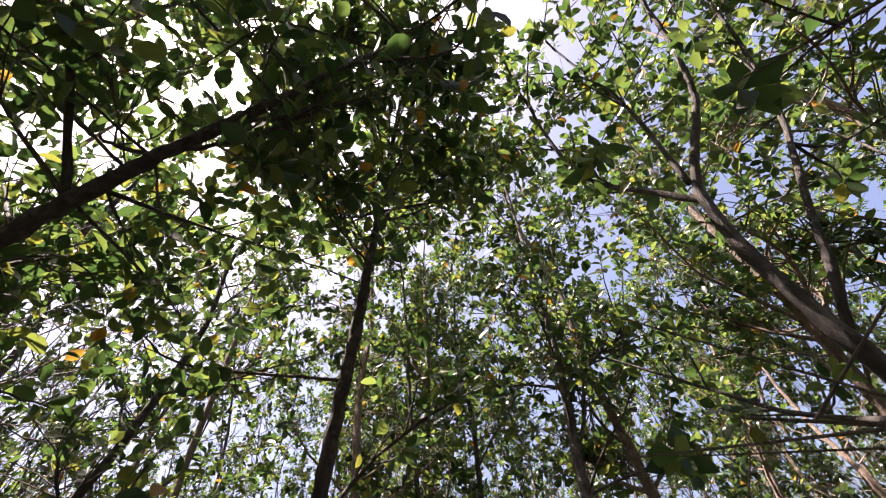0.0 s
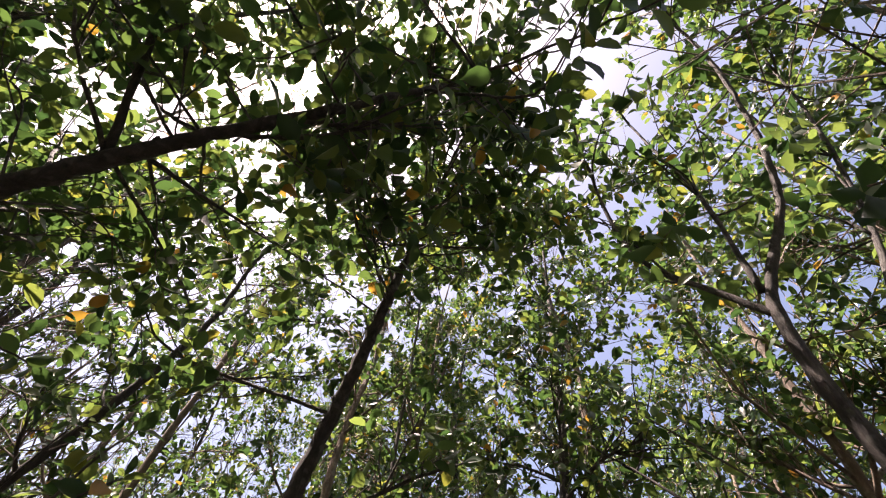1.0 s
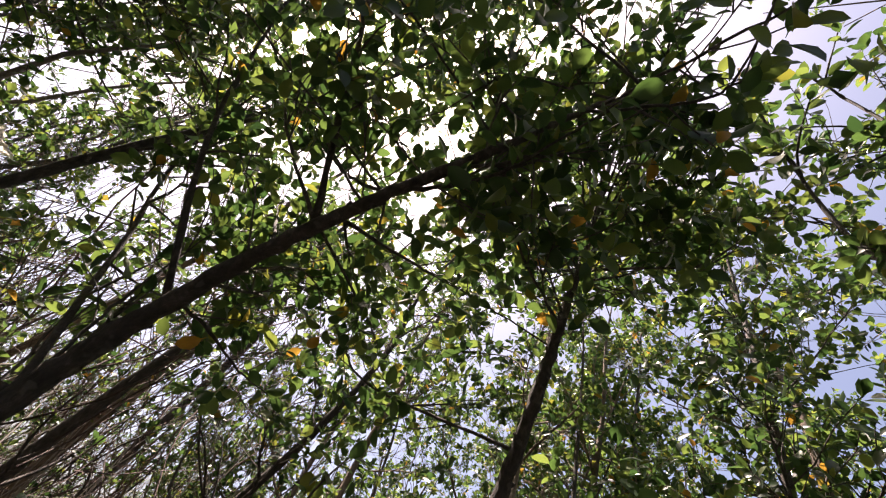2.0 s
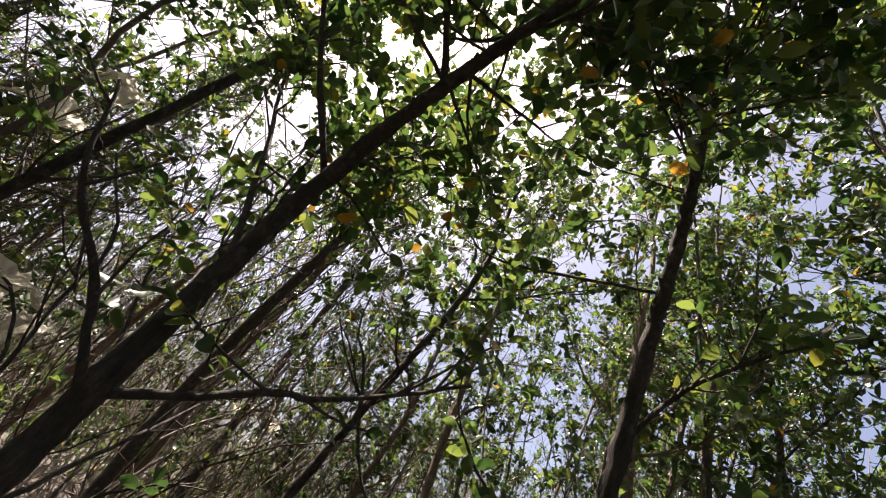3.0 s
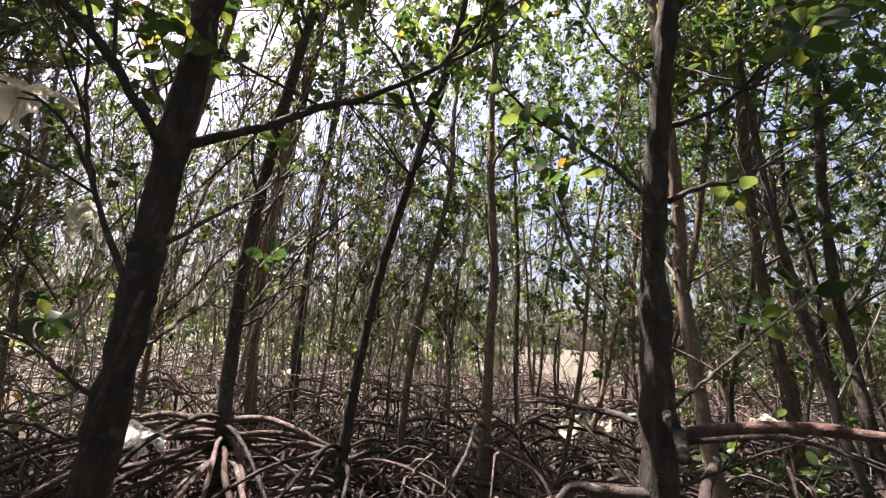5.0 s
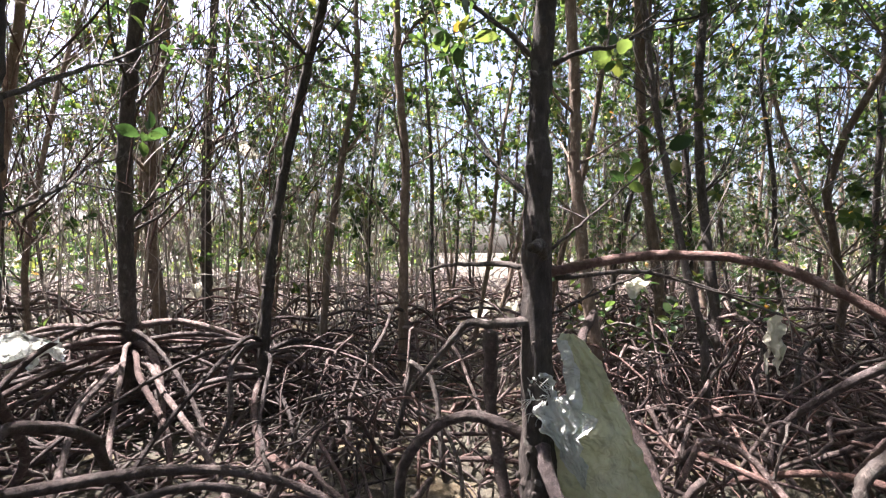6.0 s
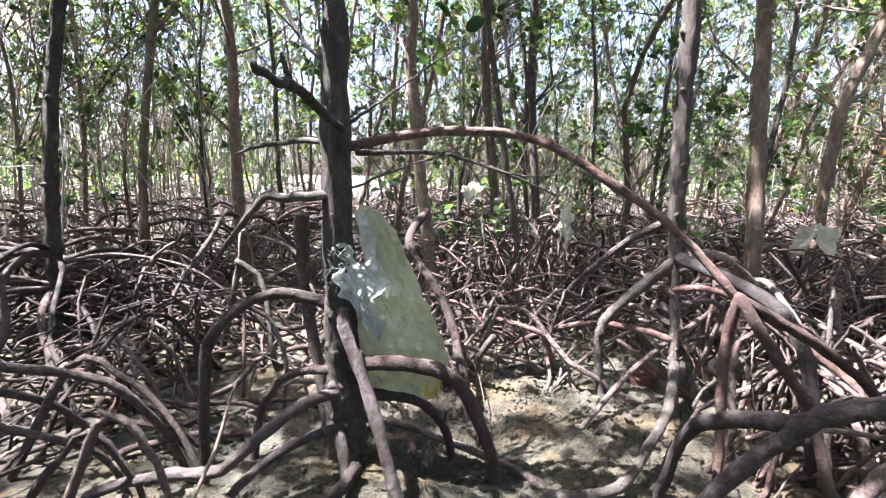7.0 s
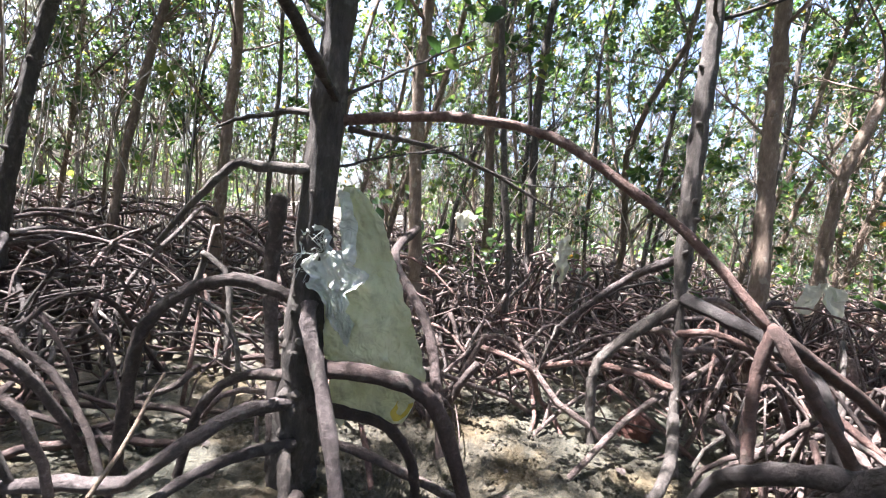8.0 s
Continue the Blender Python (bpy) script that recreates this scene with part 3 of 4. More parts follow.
prop(A_ROOTS, (-0.69, 0.77, 0.47), (-0.45, 0.97, 0.42), (-0.24, 1.05, 0.345), (-0.13, 1.05, 0.30), (-0.08, 1.05, 0.25), (-0.04, 1.06, 0.18), (0.0, 1.07, 0.08), (0.03, 1.08, -0.05), r=0.0105, bark=ROOT)
prop(A_ROOTS, (-0.68, 0.76, 0.40), (-0.42, 0.94, 0.32), (-0.24, 1.0, 0.21), (-0.14, 1.03, 0.11), (-0.09, 1.04, -0.05), r=0.0085, bark=ROOT)
prop(A_ROOTS, (-0.69, 0.78, 0.36), (-0.48, 1.05, 0.33), (-0.34, 1.2, 0.22), (-0.26, 1.27, 0.08), (-0.24, 1.3, -0.05), r=0.0105, bark=ROOT_GREY)
boughs(A_LIMBS, A_STEM, ((-0.45, 0.30), (-0.15, 0.45), (2.50, 2.95)), 4, 304, 0.004, 10)
boughs(A_LIMBS, A_STEM, ((-1.25, -0.35), (-0.1, 0.75), (2.5, 3.2)), 5, 305, 0.005, 10)
boughs(A_LIMBS, A_STEM, ((-0.6, 0.35), (-0.2, 0.5), (3.0, 3.6)), 6, 308, 0.005, 9)
boughs(A_LIMBS, A_STEM, ((-1.3, -0.3), (0.85, 1.35), (2.8, 3.3)), 7, 309, 0.005, 9)
boughs(A_LIMBS, A_STEM, ((-0.75, -0.05), (0.7, 1.5), (2.35, 3.1)), 5, 307, 0.005, 8)
TREE_A = near_tree(
    "thick dark-barked leaning mangrove tree", A_STEM, (0.042, 0.036, 0.032, 0.031, 0.027, 0.023, 0.019, 0.014, 0.008, 0.005),
    A_LIMBS,
    A_ROOTS + [(stilt_root((-0.69, 0.77, h), a, rr, np.random.default_rng(k + 40)), 0.014, ROOT) for k, (h, a, rr) in enumerate(
        ((0.5, 1.7, 0.7), (0.6, 2.2, 0.9), (0.4, 2.9, 0.7), (0.45, 3.6, 0.6)))],
    12, auto=((2.35, 2.62, 2, 0.6, 1.0), (2.7, 3.0, 2, 0.5, 0.9)), single=lambda P: (P[:, 2] < 2.3) & (P[:, 1] > -0.2))

def yellow_leaves():
    """Single leaves that have turned yellow or orange, hanging in the near crowns."""
    m, nt, bs, out = material("yellow_leaf")
    spots = noise_fac(nt, 30.0, 3.0)
    col = ramp(nt, spots, ((0.35, (0.28, 0.11, 0.02)), (0.55, (0.55, 0.27, 0.03)), (0.75, (0.45, 0.32, 0.05))))
    nt.links.new(col, bs.inputs["Base Color"])
    bs.inputs["Roughness"].default_value = 0.4
    tr = nt.nodes.new("ShaderNodeBsdfTranslucent")
    tr.inputs[0].default_value = (0.55, 0.29, 0.04, 1)
    mx = nt.nodes.new("ShaderNodeMixShader")
    mx.inputs[0].default_value = 0.5
    nt.links.new(bs.outputs[0], mx.inputs[1])
    nt.links.new(tr.outputs[0], mx.inputs[2])
    nt.links.new(mx.outputs[0], out.inputs[0])
    rng = np.random.default_rng(77)
    for crown, places in ((CROWN_B, ((0.0, 0.72, 2.70), (0.34, 0.58, 2.81), (0.45, 0.77, 2.73), (0.18, 0.46, 2.93))),
                          (CROWN_A, ((0.26, 0.13, 2.68), (-0.01, 0.34, 2.60), (-0.42, 0.84, 2.12)))):
        base = np.array(crown.parent.location)
        for p in places:
            P, M = rosettes([p], [(rng.normal(), rng.normal(), 0.6)], rng, 0.085, 1)
            v, f = leaf_chunk(P - base, M, LEAF_FINE)
            part("leaf", [(v, f)], m, crown, "yellow-orange dying leaf")


CROWN_A, CROWN_B = ([o for o in t.children if o.name.startswith("crown")][0] for t in (TREE_A, TREE_B))
yellow_leaves()

# the forked tree overhead on the other side
near_tree(
    "forked brown mangrove tree with sunlit crown", [(1.95, -0.35, -0.06), (1.75, -0.28, 0.8), (1.45, -0.2, 1.5), (1.19, -0.17, 1.95), (1.09, -0.18, 2.38), (1.11, -0.35, 2.72), (1.05, -0.46, 3.06), (0.95, -0.55, 3.5), (0.9, -0.6, 4.2), (1.0, -0.5, 5.0)],
    (0.038, 0.030, 0.022, 0.017, 0.012, 0.009, 0.0075, 0.006, 0.004),
    [
        ([(1.09, -0.18, 2.36), (1.07, -0.09, 2.52), (1.01, 0.04, 2.78), (0.90, 0.03, 3.19), (0.75, -0.06, 3.58)], 0.0105, 12, 1.0),
        ([(1.08, -0.18, 2.44), (1.04, -0.21, 2.81), (0.96, -0.20, 3.20), (0.85, -0.2, 3.6)], 0.0084, 10, 1.0),
        ([(1.20, -0.18, 1.98), (1.27, -0.32, 2.35), (1.34, -0.45, 2.72), (1.31, -0.60, 3.24), (1.25, -0.7, 3.7)], 0.0105, 12, 1.0),
        ([(1.3, -0.19, 1.8), (1.45, 0.1, 2.0), (1.5, 0.4, 2.3), (1.4, 0.7, 2.6)], 0.0084, 10, 0.8),
    ],
    [(stilt_root((1.85, -0.3, h), a, rr, np.random.default_rng(k + 60)), 0.016, ROOT) for k, (h, a, rr) in enumerate(((0.6, 2.4, 0.9), (0.5, 1.2, 0.8), (0.55, 0.2, 0.8), (0.5, -1.2, 0.8)))]
    + [([(1.80, -0.30, 0.62), (1.4, -0.05, 0.60), (1.10, 0.10, 0.52), (1.05, 0.18, 0.47), (1.04, 0.24, 0.40), (1.01, 0.34, 0.20), (1.0, 0.40, -0.05)], 0.0165, ROOT_GREY),
       ([(1.045, 0.23, 0.42), (1.04, 0.35, 0.36), (1.09, 0.46, 0.24), (1.13, 0.55, -0.05)], 0.0145, ROOT_GREY)],
    13, auto=((2.9, 3.6, 4, 0.7, 1.0), (3.4, 5.0, 10, 0.8, 1.0)), leaf=0.060, count=10)


def mid_tree(stem, r, seed, label, n_roots=9, crown=(18, 0.8), bark=None, low=1.0, extra_roots=(), arc=None, heights=(0.15, 0.52), reach=(0.45, 1.2), slim_foot=False, stout=1.0, barks=(ROOT, ROOT, ROOT, ROOT_RED)):
    """A slimmer tree a few steps off: its stem, carried up to its crown, with stilt roots."""
    rng = np.random.default_rng(seed)
    stem = [np.array(p, float) for p in stem]
    d = unit(stem[-1] - stem[-2]) * 0.6 + np.array([0, 0, 0.8])
    while stem[-1][2] < 5.2:
        stem.append(stem[-1] + unit(d) * 0.7 + rng.normal(0, 0.05, 3) * (1, 1, 0))
    down = stem[0].copy()
    down[2] = -0.06
    if stem[0][2] > 0.05:
        stem.insert(0, down)
    roots = list(extra_roots)
    for k in range(n_roots):
        h = rng.uniform(*heights)
        zs = [p[2] for p in stem]
        roots.append((stilt_root((np.interp(h, zs, [p[0] for p in stem]), np.interp(h, zs, [p[1] for p in stem]), h), rng.uniform(*arc) if arc else k * 2.4 + rng.uniform(-0.5, 0.5), rng.uniform(*reach), rng), stout * rng.uniform(0.006, 0.0115), barks[rng.integers(len(barks))]))
    lows = []
    for k in range(5):
        h = rng.uniform(0.9, 2.2)
        i = np.argmin([abs(p[2] - h) for p in stem])
        a = rng.uniform(0, 6.28)
        lows.append((branch_run(stem[i], (math.cos(a), math.sin(a), 0.7), rng.uniform(0.4, 0.9), rng, 0.3), r * 0.25, 4, 0.25 * low))
    taper = (0.5, 0.5, 0.55, 1.05, 1.0, 0.95, 0.85, 0.75, 0.6, 0.45, 0.3, 0.2) if slim_foot else (1.1, 1.0, 0.9, 0.7, 0.4, 0.2)
    return near_tree(label, stem, tuple(r * u for u in taper), lows, roots, seed, auto=((2.2, 5.4, int(crown[0] * 1.2), crown[1], 0.9),), sides=9, bark=bark, leaf=0.068, count=9, fine=False)


mid_tree([(1.53, 0.82, 0.0), (1.59, 0.89, 0.12), (1.66, 0.99, 0.48), (1.67, 1.02, 0.72), (1.68, 1.05, 1.10), (1.69, 1.07, 1.49)], 0.031, 21, "brown mangrove tree on dark arching stilt roots", 10, (12, 0.8), arc=(-1.3, 2.2), heights=(0.15, 0.5), slim_foot=True, extra_roots=(
    ([(1.66, 1.0, 0.50), (1.47, 1.06, 0.33), (1.39, 1.06, 0.22), (1.38, 1.0, -0.06)], 0.0181, BARK),
    ([(1.66, 0.98, 0.52), (1.67, 0.68, 0.45), (1.61, 0.53, 0.36), (1.60, 0.47, 0.15), (1.6, 0.45, -0.06)], 0.0196, ROOT_GREY),
    ([(1.67, 1.02, 0.66), (1.65, 1.23, 0.54), (1.58, 1.50, 0.25), (1.56, 1.58, -0.06)], 0.0147, ROOT_GREY),
    ([(1.60, 0.90, 0.15), (1.38, 0.73, 0.10), (1.22, 0.65, 0.07), (1.04, 0.58, 0.04), (0.83, 0.63, 0.02), (0.75, 0.63, -0.05)], 0.0139, BARK)))
mid_tree([(1.07, 2.05, 0.3), (1.02, 2.09, 0.81), (0.97, 2.12, 1.38), (0.98, 2.13, 1.66)], 0.033, 22, "slim pale mangrove stem", 10, (11, 0.8), arc=(-0.6, 4.0), bark=BARK_PALE, extra_roots=(
    ([(1.05, 2.06, 0.62), (0.84, 1.71, 0.50), (0.87, 1.34, 0.32), (0.85, 1.11, 0.14), (0.86, 1.04, -0.06)], 0.0185, ROOT_MAROON),))
# roots mostly in maroon and grey bark: the shade round them is in the colour
mid_tree([(-0.69, 2.32, 0.33), (-0.67, 2.35, 0.81), (-0.63, 2.43, 1.32), (-0.47, 2.38, 2.02), (-0.28, 2.23, 2.62)], 0.030, 23, "slender dark mangrove trunk standing on stilt roots", 22, (10, 0.8), heights=(0.2, 0.44), reach=(0.4, 1.1), stout=1.2, barks=(ROOT_MAROON, ROOT_GREY, ROOT_MAROON, ROOT))
mid_tree([(-1.428, 2.417, 0.25), (-1.455, 2.39, 1.003), (-1.441, 2.377, 1.683), (-1.258, 2.247, 2.669)], 0.041, 24, "tall dark mangrove trunk on a mound of stilt roots", 26, (7, 0.7), arc=(-3.3, 0.7), heights=(0.28, 0.54), reach=(0.6, 1.5), stout=1.45)
mid_tree([(-2.02, 3.75, 0.3), (-2.10, 3.72, 1.54), (-1.81, 3.52, 3.61)], 0.052, 25, "tall brown mangrove trunk leaning slightly", 8, (6, 0.7), bark=BARK_PALE)
mid_tree([(-1.98, 4.50, 0.3), (-1.97, 4.43, 1.96), (-1.76, 4.15, 4.06)], 0.05, 26, "brown mangrove trunk among stilt roots", 10, (10, 0.85))
mid_tree([(-0.54, 3.17, 0.34), (-0.52, 3.29, 0.98), (-0.44, 3.40, 1.70)], 0.027, 27, "leaning mangrove trunk with flaking bark", 10, (11, 0.85), bark=BARK_PALE)
mid_tree([(0.06, 2.87, 0.42), (0.06, 2.88, 1.03), (0.07, 2.90, 1.51)], 0.033, 28, "slim sunlit mangrove stem", 10, (11, 0.85), bark=BARK_PALE)
mid_tree([(1.50, 1.85, 0.45), (1.44, 1.90, 0.86), (1.40, 1.97, 1.29), (1.33, 1.98, 1.70)], 0.018, 29, "thin young mangrove stem", 3, (8, 0.6))
mid_tree([(2.09, 2.54, 0.42), (2.06, 2.64, 1.32), (2.04, 2.64, 2.09)], 0.030, 30, "slim brown mangrove trunk", 9, (10, 0.8))
mid_tree([(2.27, 1.10, 0.5), (2.29, 1.18, 1.21), (2.25, 1.19, 1.67)], 0.033, 31, "brown mangrove trunk with pale patches", 14, heights=(0.15, 0.5), bark=BARK_PALE)
mid_tree([(3.42, 1.45, 0.6), (3.42, 1.43, 1.22), (3.64, 1.41, 1.78)], 0.033, 32, "leaning sunlit mangrove trunk", 8, bark=BARK_PALE)
mid_tree([(1.92, 2.9, 0.6), (1.80, 2.9, 1.64), (1.68, 2.75, 2.72)], 0.036, 33, "pale mangrove trunk in thin shade", 7, bark=BARK_PALE)
def sapling(place, height, seed):
    """A knee-high young mangrove with a few whorls of bright leaves."""
    rng = np.random.default_rng(seed)
    base = np.array(place, float)
    ob = tree_base("mangrove_sapling", base, "young mangrove sapling with fresh bright green leaves")
    stem, tips, axes = [], [], []
    for k in range(6):
        run = branch_run((0, 0, -0.03), (rng.normal(0, 0.3), rng.normal(0, 0.3), 1), height * rng.uniform(0.6, 1.1), rng, 0.2, 4, 0.12)
        stem.append(tube(run, (0.006, 0.003), 5, 8, 0.05, rng))
        for q in (run[-1], run[-2], run[-2] + rng.normal(0, 0.06, 3)):
            tips.append(q)
            axes.append(rng.normal(0, 0.3, 3) + (0, 0, 1))
    for ch in stem:
        part("stem", [ch], BARK_PALE, ob)
    P, M = rosettes(tips, axes, rng, 0.09, 9)
    part("foliage", [leaf_chunk(P, M, LEAF_FINE)], LEAF, ob, "fresh green leaves", "stuff")


sapling((1.72, 2.72, 0), 1.05, 70)
sapling((2.9, 3.2, 0), 0.9, 71)
sapling((3.4, 2.3, 0), 0.8, 72)
sapling((-3.0, 3.0, 0), 1.0, 73)
mid_tree([(2.75, 0.35, 0.3), (2.65, 0.30, 1.5), (2.5, 0.2, 2.6)], 0.03, 35, "slim mangrove stem with a sunlit crown", 6, (18, 0.9), BARK_PALE)
mid_tree([(2.95, -0.75, 0.3), (2.8, -0.7, 1.6), (2.55, -0.6, 2.8)], 0.032, 36, "leaning pale mangrove stem with sunlit leaves", 6, (16, 0.9), BARK_PALE)
mid_tree([(2.0, -1.6, 0.3), (1.95, -1.5, 1.6), (1.8, -1.35, 2.8)], 0.03, 37, "pale mangrove stem with a yellowing crown", 6, (13, 0.9), BARK_PALE)
mid_tree([(-1.75, 0.95, 0.3), (-1.6, 0.95, 1.8), (-1.2, 0.85, 3.4), (-0.9, 0.7, 4.4)], 0.024, 45, "slender mangrove tree leaning towards its neighbour", 6, (18, 0.8))
mid_tree([(-2.35, 2.6, 0.3), (-2.15, 2.5, 1.8), (-1.7, 2.2, 3.2), (-1.35, 1.85, 4.2)], 0.026, 46, "slender leaning mangrove tree with a leafy top", 8, (7, 0.8), BARK_PALE)
mid_tree([(-1.9, 0.1, 0.3), (-1.85, 0.1, 1.6), (-1.7, 0.05, 2.8)], 0.03, 41, "leafy mangrove tree with a broad crown", 6, (25, 0.9))
mid_tree([(-2.5, -0.7, 0.3), (-2.4, -0.6, 1.6), (-2.2, -0.5, 2.8)], 0.03, 42, "leafy dark mangrove tree on stilt roots", 6, (34, 0.9))
mid_tree([(-2.7, 0.9, 0.3), (-2.6, 0.8, 1.6), (-2.4, 0.7, 2.8)], 0.03, 43, "leafy mangrove tree with plastic scraps on it", 6, (20, 0.9))
mid_tree([(-1.5, -1.3, 0.3), (-1.45, -1.25, 1.6), (-1.3, -1.1, 2.8)], 0.03, 44, "dense-crowned mangrove tree on stilt roots", 6, (34, 0.9))


# ---- the wood around ----
def grove_parts(seed, far, leafiness=0.72):
    """Stem, branch, crown and root chunks of one tree of the wood, at the origin."""
    rng = np.random.default_rng(seed)
    h = rng.uniform(4.4, 6.2) if far else rng.uniform(4.8, 6.4)
    lean = rng.normal(0, 0.26, 2)
    stem = [(lean[0] * (u * h / 3) ** 1.3 + rng.normal(0, 0.06), lean[1] * (u * h / 3) ** 1.3 + rng.normal(0, 0.06), u * h - 0.05) for u in np.linspace(0, 1, 8)]
    r = rng.uniform(0.012, 0.027)
    trunk = tube(stem, (r * 1.15, r, r * 0.75, r * 0.4, 0.004), 5 if far else 8, 12 if far else 16, 0.05, rng)
    c = spline(stem, 60)
    wood, tips, axes = [], [], []
    for k in range(24 if far else 38 if leafiness > 0.5 else 56):
        u = rng.uniform(0.12, 1.0) if k % 3 else rng.uniform(0.1, 0.45)
        i = min(int(u * 59), 58)
        a = rng.uniform(0, 6.28)
        L = rng.uniform(0.35, 1.0) * (1.15 - 0.5 * u)
        run = branch_run(c[i], (math.cos(a), math.sin(a), rng.uniform(0.3, 1.4)), L, rng, 0.35, 4, 0.2)
        wood.append(tube(run, (r * 0.28, r * 0.1) if leafiness > 0.5 else (r * 0.40, r * 0.16), 3, 3 if far else 4, 0.05, rng, 0.0, False))
        leafy = np.clip((u - 0.15) * 1.6, 0.4 if far else 0.25, 0.9 if far else leafiness)
        ch, tp, ax = twigs_on(run, r * 0.24, rng, 6 if far else 8 if leafiness > 0.5 else 9, L * 0.6, 3, leafy, 2)
        wood += ch
        tips += tp
        axes += ax
    P, M = rosettes(tips, axes, rng, 0.068 if far else 0.060, 11 if far else 12)
    roots = []
    for k in range(7 if far else 10):
        hh = rng.uniform(0.15, 0.52)
        run = stilt_root((stem[0][0], stem[0][1], hh), k * 2.4 + rng.uniform(-0.6, 0.6), rng.uniform(0.4, 1.2), rng)
        rad = rng.uniform(0.008, 0.016)
        roots.append(tube(run, (rad, rad * 0.9, rad * 0.75), 3 if far else 6, 7, 0.06, rng, 0.0, not far))
    return trunk, wood, (P, M), roots


def grove_tree(seed, leafiness):
    """One tree of the wood as a thing with its parts."""
    tree = tree_base("mangrove_tree", (0, 0, 0), "slender mangrove tree on stilt roots in the wood", "wood of mangroves")
    trunk, wood, (P, M), roots = grove_parts(seed, False, leafiness)
    bark = BARK if seed % 4 == 0 else BARK_PALE
    part("trunk", [trunk], bark, tree)
    part("branch_tangle", wood, bark, tree, "thin tangled branches", "stuff")
    part("crown", [leaf_chunk(P, M, LEAF_FAR)], LEAF, tree, "small leathery green leaves", "stuff")
    for k, ch in enumerate(roots):
        part("prop_root", [ch], ROOT if k % 4 else ROOT_RED, tree)
    return tree


OPEN_AZ = -10.0                         # where the wood opens on the flats, degrees left of +y


def wood_spots():
    rng = np.random.default_rng(5)
    taken = [(0.44, 1.0), (-0.7, 0.78), (1.9, -0.3), (1.6, 0.95), (1.05, 2.06), (-0.79, 2.64), (-2.1, 3.6), (-2.0, 4.5), (-0.54, 3.2), (0.06, 2.9),
             (1.5, 1.9), (2.08, 2.58), (2.27, 1.12), (3.42, 1.44), (1.9, 2.9)]
    spots = []
    for _ in range(14000):
        x, y = rng.uniform(-17, 17, 2)
        d = math.hypot(x - 0.2, y)
        if d > 17 or d < 1.5:
            continue
        az = math.degrees(math.atan2(-(x - 0.2), y))
        if abs(az - OPEN_AZ) < 5 and d > 7.5:
            continue
        if -120 < az < -50 and d < 3.4 or math.hypot((x + 2.5) / 1.35, (y - 2.65) / 0.8) < 1:
            continue
        if abs(az) < 60 and d < 2.9 or y > -0.6 and d < 2.2:
            continue
        gap = 0.66 if d < 6 else 0.82 if d < 10 else 1.1
        if x > 0.9 and y > 0.8:
            gap *= 0.84
        if y < -2.5:
            gap = 1.25
        if any((x - a) ** 2 + (y - b) ** 2 < gap * gap for a, b in taken):
            continue
        taken.append((x, y))
        spots.append((d, x, y))
    return sorted(spots)


def plant_wood():
    rng = np.random.default_rng(6)
    spots = wood_spots()
    leafy_kinds = [grove_tree(100 + k, 0.95) for k in range(6)]
    bare_kinds = [grove_tree(120 + k, 0.27) for k in range(5)]
    used = set()
    for d, x, y in spots[:125]:
        kinds = bare_kinds if -9 < x < 0.3 and y > 1.5 else leafy_kinds
        src = kinds[rng.integers(len(kinds))]
        m = Matrix.Translation((x, y, 0)) @ Matrix.Rotation(rng.uniform(0, 6.28), 4, "Z") @ Matrix.Rotation(radians(rng.normal(0, 3)), 4, "X")
        if src not in used:
            used.add(src)
            src.matrix_basis = m
        else:
            copy_thing(src, m)
    far_kinds = [grove_parts(200 + k, True) for k in range(10)]
    trunks, woods, leaves, roots = [[], []], [], [], []
    thin = np.random.default_rng(61)
    for d, x, y in spots[125:]:
        if 15 < math.degrees(math.atan2(0.2 - x, y)) < 70 and thin.random() < 0.45:
            continue                        # a thinner wood, where the light comes through
        trunk, wood, (P, M), rt = far_kinds[rng.integers(len(far_kinds))]
        a, s = rng.uniform(0, 6.28), rng.uniform(0.85, 1.15)
        tilt = Matrix.Rotation(a, 3, "Z") @ Matrix.Rotation(radians(rng.normal(0, 3)), 3, "X")
        R, o = np.array(tilt) * s, np.array([x, y, 0.0])
        v, q, t = trunk
        trunks[int(rng.random() < 0.7)].append((v @ R.T + o, q, t))
        woods += [(v @ R.T + o, q, t) for v, q, t in wood]
        leaves.append(leaf_chunk(P @ R.T + o, R @ M, LEAF_FAR))
        roots += [(v @ R.T + o, q, t) for v, q, t in rt]
    shrubs_p, shrubs_m = [], []
    for _ in range(900):
        a, d = rng.uniform(-math.pi, math.pi), rng.uniform(13, 24)
        if abs(math.degrees(a) - OPEN_AZ) < 10:
            continue
        x, y, hgt = -math.sin(a) * d + 0.2, math.cos(a) * d, rng.uniform(0.6, 2.6)
        n = 5
        tips = np.stack([x + rng.normal(0, 0.5, n), y + rng.normal(0, 0.5, n), rng.uniform(0.1, hgt, n)], 1)
        P, M = rosettes(tips, rng.normal(0, 0.5, (n, 3)) + (0, 0, 1), rng, 0.26, 7)
        shrubs_p.append(P)
        shrubs_m.append(M)
    leaves.append(leaf_chunk(np.concatenate(shrubs_p), np.concatenate(shrubs_m), LEAF_FAR))
    far = tagged(new("far_wood"), "dense far wood of thin mangroves", "wood", kind="stuff")
    part("trunks", trunks[0], BARK, far, "thin grey trunks", "stuff")
    part("pale_trunks", trunks[1], BARK_PALE, far, "thin pale sunlit trunks", "stuff")
    part("branch_tangle", woods, BARK_PALE, far, "thin tangled branches", "stuff")
    part("crowns", leaves, LEAF, far, "small green leaves", "stuff")
    part("prop_roots", roots, ROOT, far, "arching stilt roots", "stuff")


plant_wood()


